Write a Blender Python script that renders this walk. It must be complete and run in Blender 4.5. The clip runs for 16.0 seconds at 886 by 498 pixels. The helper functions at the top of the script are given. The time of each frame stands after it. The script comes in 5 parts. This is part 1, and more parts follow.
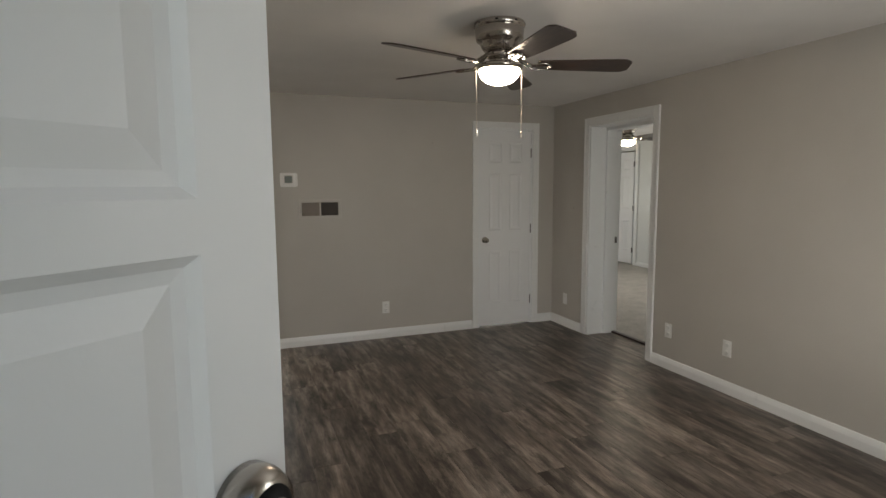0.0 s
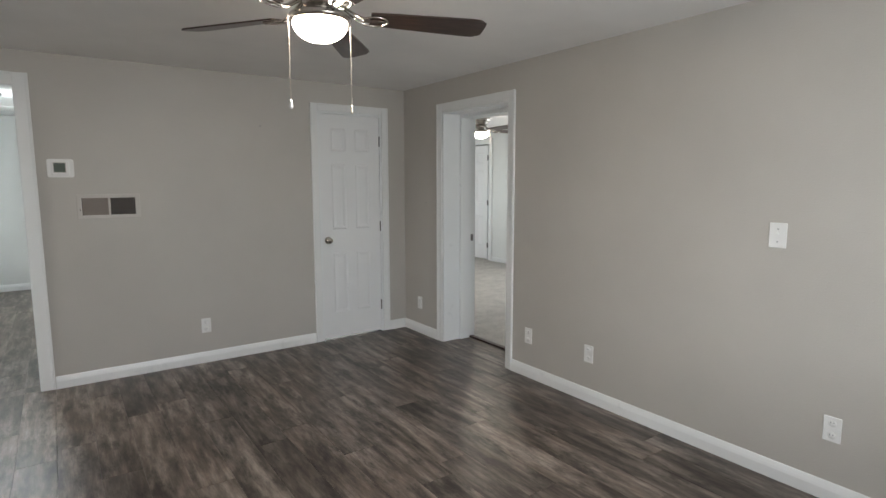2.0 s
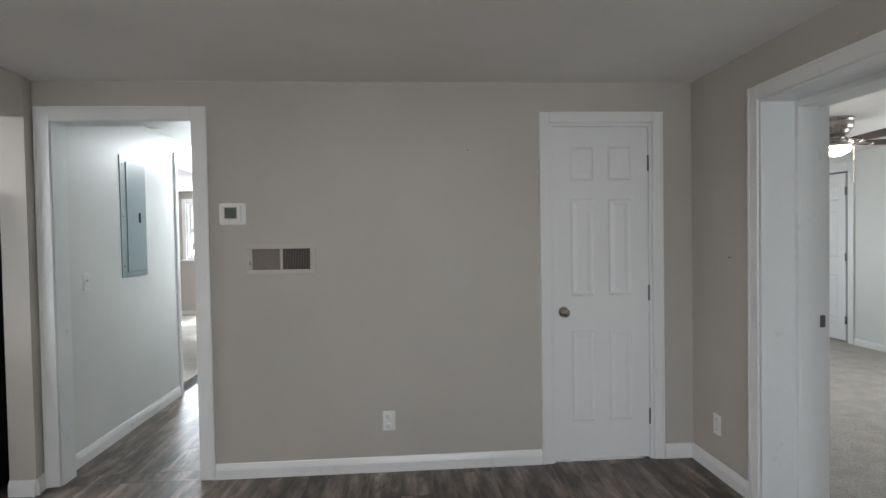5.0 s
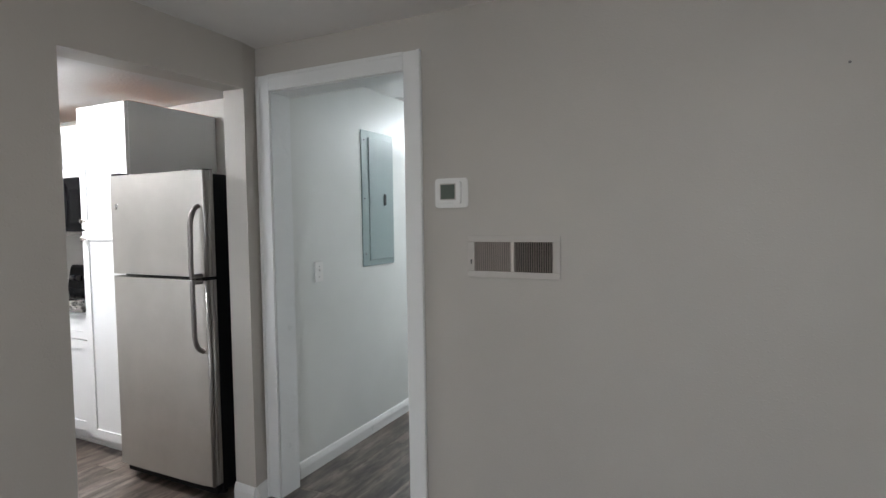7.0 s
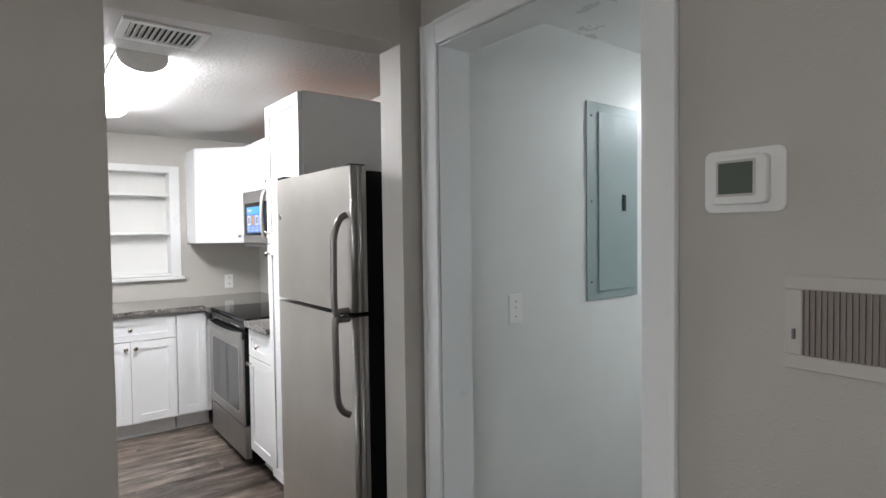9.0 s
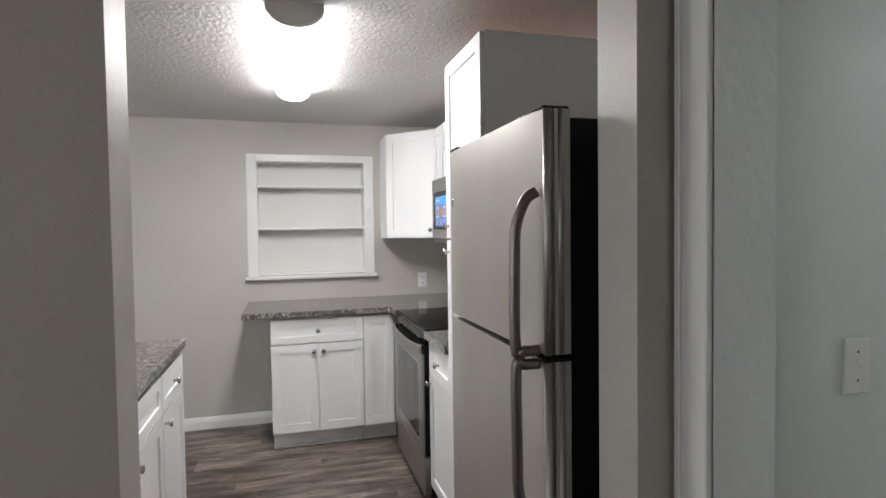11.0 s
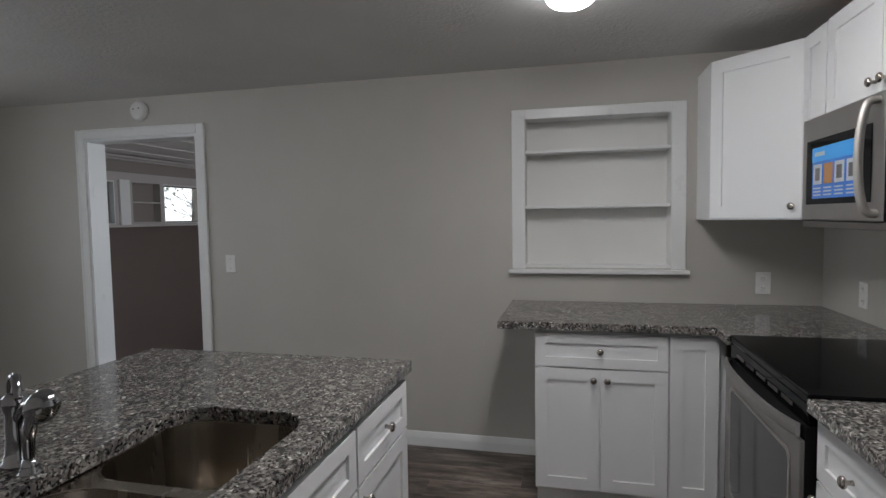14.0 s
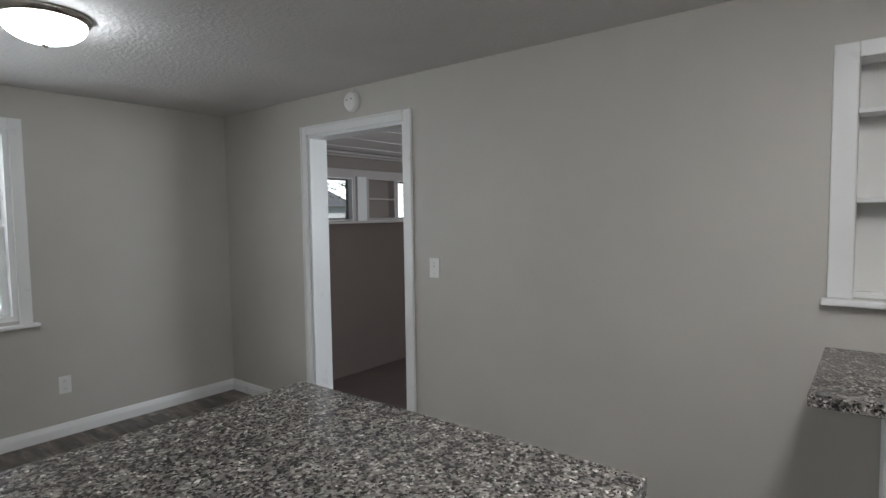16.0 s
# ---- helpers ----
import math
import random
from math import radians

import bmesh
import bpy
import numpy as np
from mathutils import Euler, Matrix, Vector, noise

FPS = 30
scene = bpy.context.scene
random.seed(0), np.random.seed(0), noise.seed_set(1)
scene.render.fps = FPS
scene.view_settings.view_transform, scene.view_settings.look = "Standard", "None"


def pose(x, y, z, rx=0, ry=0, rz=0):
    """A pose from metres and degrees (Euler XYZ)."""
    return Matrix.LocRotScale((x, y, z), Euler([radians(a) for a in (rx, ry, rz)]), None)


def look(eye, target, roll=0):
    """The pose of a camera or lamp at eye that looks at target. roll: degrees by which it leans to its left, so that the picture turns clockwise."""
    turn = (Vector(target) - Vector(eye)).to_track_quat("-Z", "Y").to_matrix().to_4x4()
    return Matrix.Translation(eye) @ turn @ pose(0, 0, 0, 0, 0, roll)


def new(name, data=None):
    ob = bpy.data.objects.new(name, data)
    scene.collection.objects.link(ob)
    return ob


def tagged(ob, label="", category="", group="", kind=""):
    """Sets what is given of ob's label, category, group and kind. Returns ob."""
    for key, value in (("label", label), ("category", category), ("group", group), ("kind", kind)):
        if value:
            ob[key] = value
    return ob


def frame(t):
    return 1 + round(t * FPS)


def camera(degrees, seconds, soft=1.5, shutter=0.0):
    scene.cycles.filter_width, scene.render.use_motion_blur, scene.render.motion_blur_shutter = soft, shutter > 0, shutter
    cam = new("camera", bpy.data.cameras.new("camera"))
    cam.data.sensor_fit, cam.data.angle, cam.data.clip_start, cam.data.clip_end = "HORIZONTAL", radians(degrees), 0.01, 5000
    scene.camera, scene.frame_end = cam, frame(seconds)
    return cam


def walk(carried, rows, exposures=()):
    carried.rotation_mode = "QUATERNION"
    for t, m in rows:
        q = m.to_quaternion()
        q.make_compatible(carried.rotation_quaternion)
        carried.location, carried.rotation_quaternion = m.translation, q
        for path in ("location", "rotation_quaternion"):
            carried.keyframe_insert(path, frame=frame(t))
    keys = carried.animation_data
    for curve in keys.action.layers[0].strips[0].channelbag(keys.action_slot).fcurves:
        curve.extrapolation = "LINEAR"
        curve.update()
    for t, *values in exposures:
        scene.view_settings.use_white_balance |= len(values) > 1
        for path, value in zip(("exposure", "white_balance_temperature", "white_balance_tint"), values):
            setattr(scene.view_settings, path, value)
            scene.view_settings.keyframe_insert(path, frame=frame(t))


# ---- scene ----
cam = camera(77.9, 16.0)
PATH = [
    (0, (0.026, 0.007, 1.463), (0.725, 1.868, 1.236), -0.4),
    (0.5, (0.141, 0.155, 1.469), (0.946, 1.97, 1.224), -0.3),
    (1, (0.242, 0.224, 1.471), (1.113, 2.007, 1.222), -0.4),
    (1.5, (0.304, 0.36, 1.435), (1.295, 2.08, 1.191), -0.2),
    (2, (0.43, 0.525, 1.443), (1.573, 2.147, 1.195), -0.1),
    (2.5, (0.597, 0.723, 1.449), (1.843, 2.272, 1.226), -0.1),
    (3, (0.782, 0.912, 1.432), (1.982, 2.507, 1.304), -0.1),
    (3.5, (1.023, 1.125, 1.432), (1.989, 2.874, 1.335), -0.4),
    (4, (1.205, 1.334, 1.425), (1.896, 3.21, 1.359), -0.5),
    (4.5, (1.326, 1.598, 1.398), (1.775, 3.547, 1.35), -0.8),
    (5, (1.45, 1.874, 1.382), (1.591, 3.868, 1.335), -1.0),
    (5.2, (1.51, 1.998, 1.357), (1.516, 3.998, 1.322), -0.8),
    (7.3, (1.431, 3.14, 1.429), (0.433, 4.87, 1.319), -0.8),
    (7.5, (1.383, 3.223, 1.435), (0.308, 4.906, 1.332), -0.7),
    (8, (1.279, 3.45, 1.437), (0.017, 4.999, 1.347), -0.6),
    (8.2, (1.24, 3.559, 1.448), (-0.095, 5.046, 1.367), -0.5),
    (10.3, (0.506, 4.322, 1.419), (-1.328, 5.117, 1.365), -0.9),
    (10.5, (0.47, 4.298, 1.425), (-1.388, 5.037, 1.373), -0.6),
    (11, (0.286, 4.384, 1.423), (-1.639, 4.921, 1.355), -0.8),
    (11.5, (0.072, 4.427, 1.441), (-1.893, 4.791, 1.357), -0.8),
    (12, (-0.102, 4.472, 1.438), (-2.089, 4.669, 1.338), -0.8),
    (12.5, (-0.288, 4.493, 1.404), (-2.285, 4.54, 1.307), -1.0),
    (13, (-0.441, 4.495, 1.384), (-2.435, 4.379, 1.281), -1.0),
    (13.5, (-0.611, 4.463, 1.385), (-2.589, 4.192, 1.276), -0.9),
    (14, (-0.8, 4.429, 1.407), (-2.742, 3.965, 1.289), -0.9),
    (14.5, (-1.008, 4.394, 1.408), (-2.888, 3.723, 1.287), -0.9),
    (15, (-1.171, 4.352, 1.419), (-2.96, 3.466, 1.295), -1.0),
    (15.5, (-1.355, 4.291, 1.412), (-3.032, 3.209, 1.289), -0.9),
    (16, (-1.545, 4.215, 1.419), (-3.112, 2.978, 1.297), -0.8),
]
walk(cam, [(t, look(eye, target, roll)) for t, eye, target, roll in PATH],
     [(0, 0.05, 7100, 10), (0.5, 0.54, 6950, 9), (1, 0.62, 6650, 9), (2, 0.70, 6350, 9), (3, 0.70, 6250, 9), (4, 0.60, 6250, 9), (5, 0.58, 6200, 10),
      (7.5, 0.56, 6150, 10), (8, 0.58, 6150, 10), (10.5, 0.06, 6350, 11), (11.5, -0.22, 6400, 11), (12.5, -0.6, 6400, 10), (13, -0.82, 6300, 9),
      (13.5, -0.96, 6250, 10), (14, -1.12, 6250, 11), (14.5, -1.2, 6250, 11), (15.3, -1.1, 6250, 11), (16, -0.74, 6250, 9)])

# ---- world and daylight ----
world = bpy.data.worlds.new("world")
scene.world = world
world.use_nodes = True
wn = world.node_tree
sky = wn.nodes.new("ShaderNodeTexSky")
sky.sky_type = "NISHITA"
sky.sun_disc = False
sky.sun_elevation = radians(48)
sky.dust_density = 0.4
sky.sun_rotation = radians(14)
wn.links.new(sky.outputs[0], wn.nodes["Background"].inputs[0])
wn.nodes["Background"].inputs[1].default_value = 0.15


def lamp(name, kind, m, energy, color=(1, 1, 1), size=1.0, size_y=None, angle=None):
    data = bpy.data.lights.new(name, kind)
    data.energy, data.color = energy, color
    if kind == "AREA":
        data.shape, data.size, data.size_y = "RECTANGLE", size, size_y or size
    if angle is not None:
        data.angle = angle
    ob = new(name, data)
    ob.matrix_world = m
    return ob


lamp("sun", "SUN", look((5, 20, 23), (0, 0, 0)), 5.0, (1, 0.96, 0.9), angle=radians(4))
DAY = (0.93, 0.97, 1.0)
# living room fill, set at an unseen opening added in the front wall
lamp("fill_front", "AREA", look((1.75, -0.17, 1.4), (1.2, 3, 1.1)), 30, DAY, 1.1, 1.1)
# two bedroom fills at unseen openings added to brighten carpet and door
lamp("fill_bedroom_north", "AREA", look((4.6, 9.66, 1.45), (5.3, 5.5, 0.6)), 12, (0.93, 0.97, 1.0), 1.5, 1.2)
lamp("fill_bedroom_east", "AREA", look((6.82, 5.4, 1.45), (3, 6.2, 0.6)), 19, (0.93, 0.97, 1.0), 1.5, 1.2)
lamp("daylight_kitchen_window", "AREA", look((-2.1, -0.14, 1.4), (-2.1, 4, 1.0)), 27, DAY, 0.8, 1.1)
lamp("daylight_back_bedroom", "AREA", look((-2.1, 12.36, 1.55), (-1.2, 7.4, 0.6)), 75, DAY, 0.9, 1.0)
# sunroom fill aimed at the south wall from an unseen, added north opening
lamp("fill_sunroom", "AREA", look((-5.9, 4.52, 1.4), (-6.2, 0, 1.6)), 90, DAY, 1.7, 1.0)


# ---- materials ----
def material(name, base, rough=0.6, metal=0.0):
    m = bpy.data.materials.new(name)
    m.use_nodes = True
    p = m.node_tree.nodes["Principled BSDF"]
    p.inputs["Base Color"].default_value = (*base, 1)
    p.inputs["Roughness"].default_value = rough
    p.inputs["Metallic"].default_value = metal
    return m, m.node_tree, p


def node(nt, kind, **values):
    n = nt.nodes.new(kind)
    for k, v in values.items():
        n.inputs[k.replace("_", " ")].default_value = v
    return n


def coords(nt, scale=(1, 1, 1), random_shift=False):
    tc = nt.nodes.new("ShaderNodeTexCoord")
    mp = nt.nodes.new("ShaderNodeMapping")
    mp.inputs["Scale"].default_value = scale
    src = tc.outputs["Object"]
    if random_shift:
        info = nt.nodes.new("ShaderNodeObjectInfo")
        mul = nt.nodes.new("ShaderNodeVectorMath")
        mul.operation = "MULTIPLY_ADD"
        mul.inputs[1].default_value = (37.0, 91.0, 13.0)
        nt.links.new(info.outputs["Random"], mul.inputs[0])
        nt.links.new(src, mul.inputs[2])
        src = mul.outputs[0]
    nt.links.new(src, mp.inputs["Vector"])
    return mp.outputs[0]


def noise_tex(nt, vec, scale, detail=4.0, rough=0.55):
    n = node(nt, "ShaderNodeTexNoise", Scale=scale, Detail=detail, Roughness=rough)
    nt.links.new(vec, n.inputs["Vector"])
    return n


def ramp(nt, src, stops):
    r = nt.nodes.new("ShaderNodeValToRGB")
    e = r.color_ramp.elements
    while len(e) < len(stops):
        e.new(0.5)
    for el, (pos, col) in zip(e, stops):
        el.position, el.color = pos, (*col, 1)
    nt.links.new(src, r.inputs["Fac"])
    return r


def bump(nt, p, src, strength, distance):
    b = node(nt, "ShaderNodeBump", Strength=strength, Distance=distance)
    nt.links.new(src, b.inputs["Height"])
    nt.links.new(b.outputs[0], p.inputs["Normal"])
    return b


def painted(name, base, rough=0.55, grain=240.0, depth=0.0006, strength=0.35, vary=0.05, spots=0.0):
    """Rolled paint: slow tone drift, fine orange peel."""
    m, nt, p = material(name, base, rough)
    v = coords(nt)
    slow = noise_tex(nt, v, 1.3, 3)
    lo = tuple(c * (1 - vary) for c in base)
    hi = tuple(min(c * (1 + vary), 0.9) for c in base)
    col = ramp(nt, slow.outputs["Fac"], [(0.3, lo), (0.7, hi)])
    nt.links.new(col.outputs[0], p.inputs["Base Color"])
    fine = noise_tex(nt, v, grain, 3)
    b = bump(nt, p, fine.outputs["Fac"], strength, depth)
    if spots:
        lump = noise_tex(nt, v, 100, 2, 0.45)
        lr = ramp(nt, lump.outputs["Fac"], [(0.56, (0, 0, 0)), (0.68, (1, 1, 1))])
        b2 = node(nt, "ShaderNodeBump", Strength=spots, Distance=0.0014)
        nt.links.new(lr.outputs[0], b2.inputs["Height"])
        nt.links.new(b2.outputs[0], b.inputs["Normal"])
    rr = node(nt, "ShaderNodeMapRange")
    rr.inputs["To Min"].default_value, rr.inputs["To Max"].default_value = rough - 0.08, rough + 0.08
    mid = noise_tex(nt, v, 6.0, 4)
    nt.links.new(mid.outputs["Fac"], rr.inputs["Value"])
    nt.links.new(rr.outputs[0], p.inputs["Roughness"])
    return m


M_WALL = painted("greige wall paint", (0.497, 0.466, 0.427), 0.5, 190, 0.001, 0.3, spots=0.26)
M_KWALL = painted("kitchen wall paint", (0.51, 0.488, 0.45), 0.48, 160, 0.001, 0.3, spots=0.2)
M_HALL = painted("pale grey hall paint", (0.73, 0.74, 0.72), 0.42, 90, 0.0012, 0.2, spots=0.12)
M_CEIL = painted("flat ceiling paint", (0.82, 0.80, 0.78), 0.8, 60, 0.002, 0.3)
M_TRIM = painted("white gloss trim paint", (0.80, 0.80, 0.79), 0.3, 60, 0.0008, 0.25, 0.02)
M_DOOR = painted("white door paint", (0.80, 0.80, 0.80), 0.38, 140, 0.0005, 0.2, 0.02)
M_CAB = painted("white cabinet lacquer", (0.79, 0.79, 0.79), 0.32, 200, 0.0002, 0.1, 0.015)
M_PLATE = painted("white plastic", (0.80, 0.79, 0.77), 0.35, 200, 0.0001, 0.1, 0.01)
M_PANEL = painted("grey-green enamel", (0.27, 0.34, 0.34), 0.35, 200, 0.0003, 0.15, 0.04)
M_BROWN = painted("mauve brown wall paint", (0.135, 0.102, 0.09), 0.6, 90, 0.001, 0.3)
M_SUNWHITE = painted("cool grey sunroom paint", (0.50, 0.46, 0.445), 0.5, 90, 0.001, 0.3)
M_FRIEZE = painted("taupe sunroom paint", (0.27, 0.235, 0.215), 0.5, 90, 0.001, 0.3)
M_GLOSSCEIL = painted("glossy white ceiling board", (0.84, 0.82, 0.81), 0.16, 30, 0.0004, 0.2, 0.02)
M_JAMB = painted("brush-painted jamb", (0.80, 0.81, 0.81), 0.3, 35, 0.004, 0.5, 0.03)
M_DARK, _, P_DARK = material("black plastic", (0.006, 0.006, 0.0065), 0.6)
P_DARK.inputs["Specular IOR Level"].default_value = 0.2
M_SHADOWGAP, _, _ = material("dark duct", (0.03, 0.027, 0.025), 0.8)
M_SLOT, _, _ = material("dark slot", (0.02, 0.02, 0.02), 0.7)
M_VENT = painted("taupe vent paint", (0.29, 0.25, 0.225), 0.45, 200, 0.0002, 0.1, 0.03)
M_CHROME, _, _ = material("polished chrome", (0.40, 0.40, 0.415), 0.07, 1.0)
M_LCD, _, _ = material("green-grey display", (0.10, 0.12, 0.10), 0.2)
M_BLACKGLASS, _, P_BG = material("black ceramic glass", (0.004, 0.004, 0.0045), 0.06)
P_BG.inputs["Specular IOR Level"].default_value = 0.06
M_OVENGLASS, _, _ = material("smoked oven glass", (0.035, 0.035, 0.037), 0.08)
M_FRAMEPAINT = painted("pale register enamel", (0.53, 0.495, 0.46), 0.45, 200, 0.0002, 0.1, 0.03)
M_BLUE, _, _ = material("blue leaflet", (0.03, 0.16, 0.55), 0.4)
M_LIGHTBLUE, _, _ = material("light blue leaflet band", (0.05, 0.33, 0.75), 0.4)
M_PAPER, _, _ = material("leaflet white", (0.50, 0.51, 0.53), 0.5)
M_ORANGE, _, _ = material("leaflet orange", (0.42, 0.20, 0.07), 0.5)
M_BRASS, _, _ = material("pale metal chain", (0.72, 0.66, 0.58), 0.35, 0.9)
M_RAW = painted("raw chipboard", (0.58, 0.25, 0.09), 0.8, 80, 0.001, 0.4, 0.15)


def brushed(name, base, rough, stretch, scale=1.0):
    m, nt, p = material(name, base, rough, 1.0)
    v = coords(nt, stretch)
    n = noise_tex(nt, v, 60 * scale, 3)
    rr = node(nt, "ShaderNodeMapRange")
    rr.inputs["To Min"].default_value, rr.inputs["To Max"].default_value = rough - 0.07, rough + 0.1
    nt.links.new(n.outputs["Fac"], rr.inputs["Value"])
    nt.links.new(rr.outputs[0], p.inputs["Roughness"])
    smudge = noise_tex(nt, coords(nt), 3.5, 5)
    col = ramp(nt, smudge.outputs["Fac"], [(0.35, tuple(c * 0.88 for c in base)), (0.7, base)])
    nt.links.new(col.outputs[0], p.inputs["Base Color"])
    bump(nt, p, n.outputs["Fac"], 0.06, 0.0005)
    return m


M_STEEL = brushed("brushed stainless steel", (0.55, 0.525, 0.49), 0.45, (1, 1, 30))
M_STEEL.node_tree.nodes["Principled BSDF"].inputs["Metallic"].default_value = 0.9
M_STEELMID = brushed("cool brushed steel", (0.42, 0.405, 0.39), 0.40, (1, 1, 30))
M_NICHE = painted("off-white shelf paint", (0.76, 0.75, 0.725), 0.45, 90, 0.0008, 0.25, 0.03)
# shaded copy of the stainless: the shade is put into the base colour
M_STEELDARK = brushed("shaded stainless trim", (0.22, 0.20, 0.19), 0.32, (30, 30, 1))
M_SINK = brushed("satin sink steel", (0.42, 0.375, 0.32), 0.24, (1, 1, 0.05), 0.25)
M_NICKEL = brushed("brushed nickel", (0.50, 0.46, 0.42), 0.22, (1, 1, 20))
M_HINGE = brushed("dull steel hinge", (0.22, 0.21, 0.205), 0.4, (1, 1, 10))


def plank_material():
    m, nt, p = material("grey-brown vinyl plank", (0.1, 0.085, 0.075), 0.38)
    v = coords(nt, (1, 1, 1), True)
    grain_v = nt.nodes.new("ShaderNodeMapping")
    grain_v.inputs["Scale"].default_value = (9.5, 1.2, 1)
    nt.links.new(v, grain_v.inputs[0])
    big = noise_tex(nt, grain_v.outputs[0], 1.6, 8, 0.66)
    fine_v = nt.nodes.new("ShaderNodeMapping")
    fine_v.inputs["Scale"].default_value = (90, 3.0, 1)
    nt.links.new(v, fine_v.inputs[0])
    fine = noise_tex(nt, fine_v.outputs[0], 3.0, 4, 0.6)
    col = ramp(nt, big.outputs["Fac"], [(0.33, (0.036, 0.027, 0.022)), (0.46, (0.092, 0.073, 0.061)), (0.56, (0.165, 0.139, 0.120)), (0.68, (0.27, 0.235, 0.205))])
    blot_v = nt.nodes.new("ShaderNodeMapping")
    blot_v.inputs["Scale"].default_value = (6.5, 1.9, 1)
    nt.links.new(v, blot_v.inputs[0])
    blot = noise_tex(nt, blot_v.outputs[0], 2.0, 8, 0.72)
    bcol = ramp(nt, blot.outputs["Fac"], [(0.38, (0.24, 0.21, 0.195)), (0.49, (0.95, 0.95, 0.95)), (0.64, (1.42, 1.38, 1.34))])
    fcol = ramp(nt, fine.outputs["Fac"], [(0.3, (0.62, 0.62, 0.62)), (0.65, (1.1, 1.1, 1.1))])
    mix = nt.nodes.new("ShaderNodeMix")
    mix.data_type, mix.blend_type = "RGBA", "MULTIPLY"
    mix.inputs[0].default_value = 0.6
    nt.links.new(col.outputs[0], mix.inputs[6])
    nt.links.new(fcol.outputs[0], mix.inputs[7])
    info = nt.nodes.new("ShaderNodeObjectInfo")
    tone = ramp(nt, info.outputs["Random"], [(0.0, (0.82, 0.80, 0.79)), (0.5, (1.10, 1.08, 1.06)), (1.0, (1.40, 1.36, 1.32))])
    mix2 = nt.nodes.new("ShaderNodeMix")
    mix2.data_type, mix2.blend_type = "RGBA", "MULTIPLY"
    mix2.inputs[0].default_value = 1.0
    nt.links.new(mix.outputs[2], mix2.inputs[6])
    nt.links.new(tone.outputs[0], mix2.inputs[7])
    mix3 = nt.nodes.new("ShaderNodeMix")
    mix3.data_type, mix3.blend_type = "RGBA", "MULTIPLY"
    mix3.inputs[0].default_value = 0.85
    nt.links.new(mix2.outputs[2], mix3.inputs[6])
    nt.links.new(bcol.outputs[0], mix3.inputs[7])
    nt.links.new(mix3.outputs[2], p.inputs["Base Color"])
    rr = node(nt, "ShaderNodeMapRange")
    rr.inputs["To Min"].default_value, rr.inputs["To Max"].default_value = 0.28, 0.44
    nt.links.new(fine.outputs["Fac"], rr.inputs["Value"])
    nt.links.new(rr.outputs[0], p.inputs["Roughness"])
    bump(nt, p, fine.outputs["Fac"], 0.15, 0.0004)
    return m


M_PLANK = plank_material()


def granite_material():
    m, nt, p = material("speckled brown-grey granite", (0.2, 0.18, 0.16), 0.08)
    v = coords(nt)
    warp = noise_tex(nt, v, 90, 4)
    add = nt.nodes.new("ShaderNodeMix")
    add.data_type = "VECTOR"
    add.inputs[0].default_value = 0.016
    nt.links.new(v, add.inputs[4])
    nt.links.new(warp.outputs["Color"], add.inputs[5])
    cells = node(nt, "ShaderNodeTexVoronoi", Scale=168.0, Randomness=1.0)
    nt.links.new(add.outputs[1], cells.inputs["Vector"])
    sep = nt.nodes.new("ShaderNodeSeparateColor")
    nt.links.new(cells.outputs["Color"], sep.inputs[0])
    col = ramp(nt, sep.outputs[0], [(0.0, (0.022, 0.019, 0.018)), (0.2, (0.085, 0.085, 0.079)), (0.42, (0.185, 0.172, 0.16)), (0.68, (0.262, 0.25, 0.237)), (0.88, (0.345, 0.334, 0.32)), (0.965, (0.60, 0.585, 0.56))])
    col.color_ramp.interpolation = "CONSTANT"
    patch = noise_tex(nt, v, 26, 5)
    tone = ramp(nt, patch.outputs["Fac"], [(0.38, (0.50, 0.49, 0.50)), (0.62, (1.18, 1.15, 1.10))])
    mix = nt.nodes.new("ShaderNodeMix")
    mix.data_type, mix.blend_type = "RGBA", "MULTIPLY"
    mix.inputs[0].default_value = 0.85
    nt.links.new(col.outputs[0], mix.inputs[6])
    nt.links.new(tone.outputs[0], mix.inputs[7])
    nt.links.new(mix.outputs[2], p.inputs["Base Color"])
    return m


M_GRANITE = granite_material()


def carpet_material():
    m, nt, p = material("pale grey-beige carpet", (0.5, 0.47, 0.42), 0.95)
    v = coords(nt)
    n = noise_tex(nt, v, 90, 4, 0.7)
    n2 = noise_tex(nt, v, 7, 3)
    col = ramp(nt, n.outputs["Fac"], [(0.3, (0.30, 0.28, 0.25)), (0.7, (0.62, 0.59, 0.54))])
    tone = ramp(nt, n2.outputs["Fac"], [(0.3, (0.85, 0.85, 0.85)), (0.7, (1.1, 1.1, 1.1))])
    mix = nt.nodes.new("ShaderNodeMix")
    mix.data_type, mix.blend_type = "RGBA", "MULTIPLY"
    mix.inputs[0].default_value = 1.0
    nt.links.new(col.outputs[0], mix.inputs[6])
    nt.links.new(tone.outputs[0], mix.inputs[7])
    nt.links.new(mix.outputs[2], p.inputs["Base Color"])
    bump(nt, p, n.outputs["Fac"], 1.0, 0.012)
    return m


M_CARPET = carpet_material()


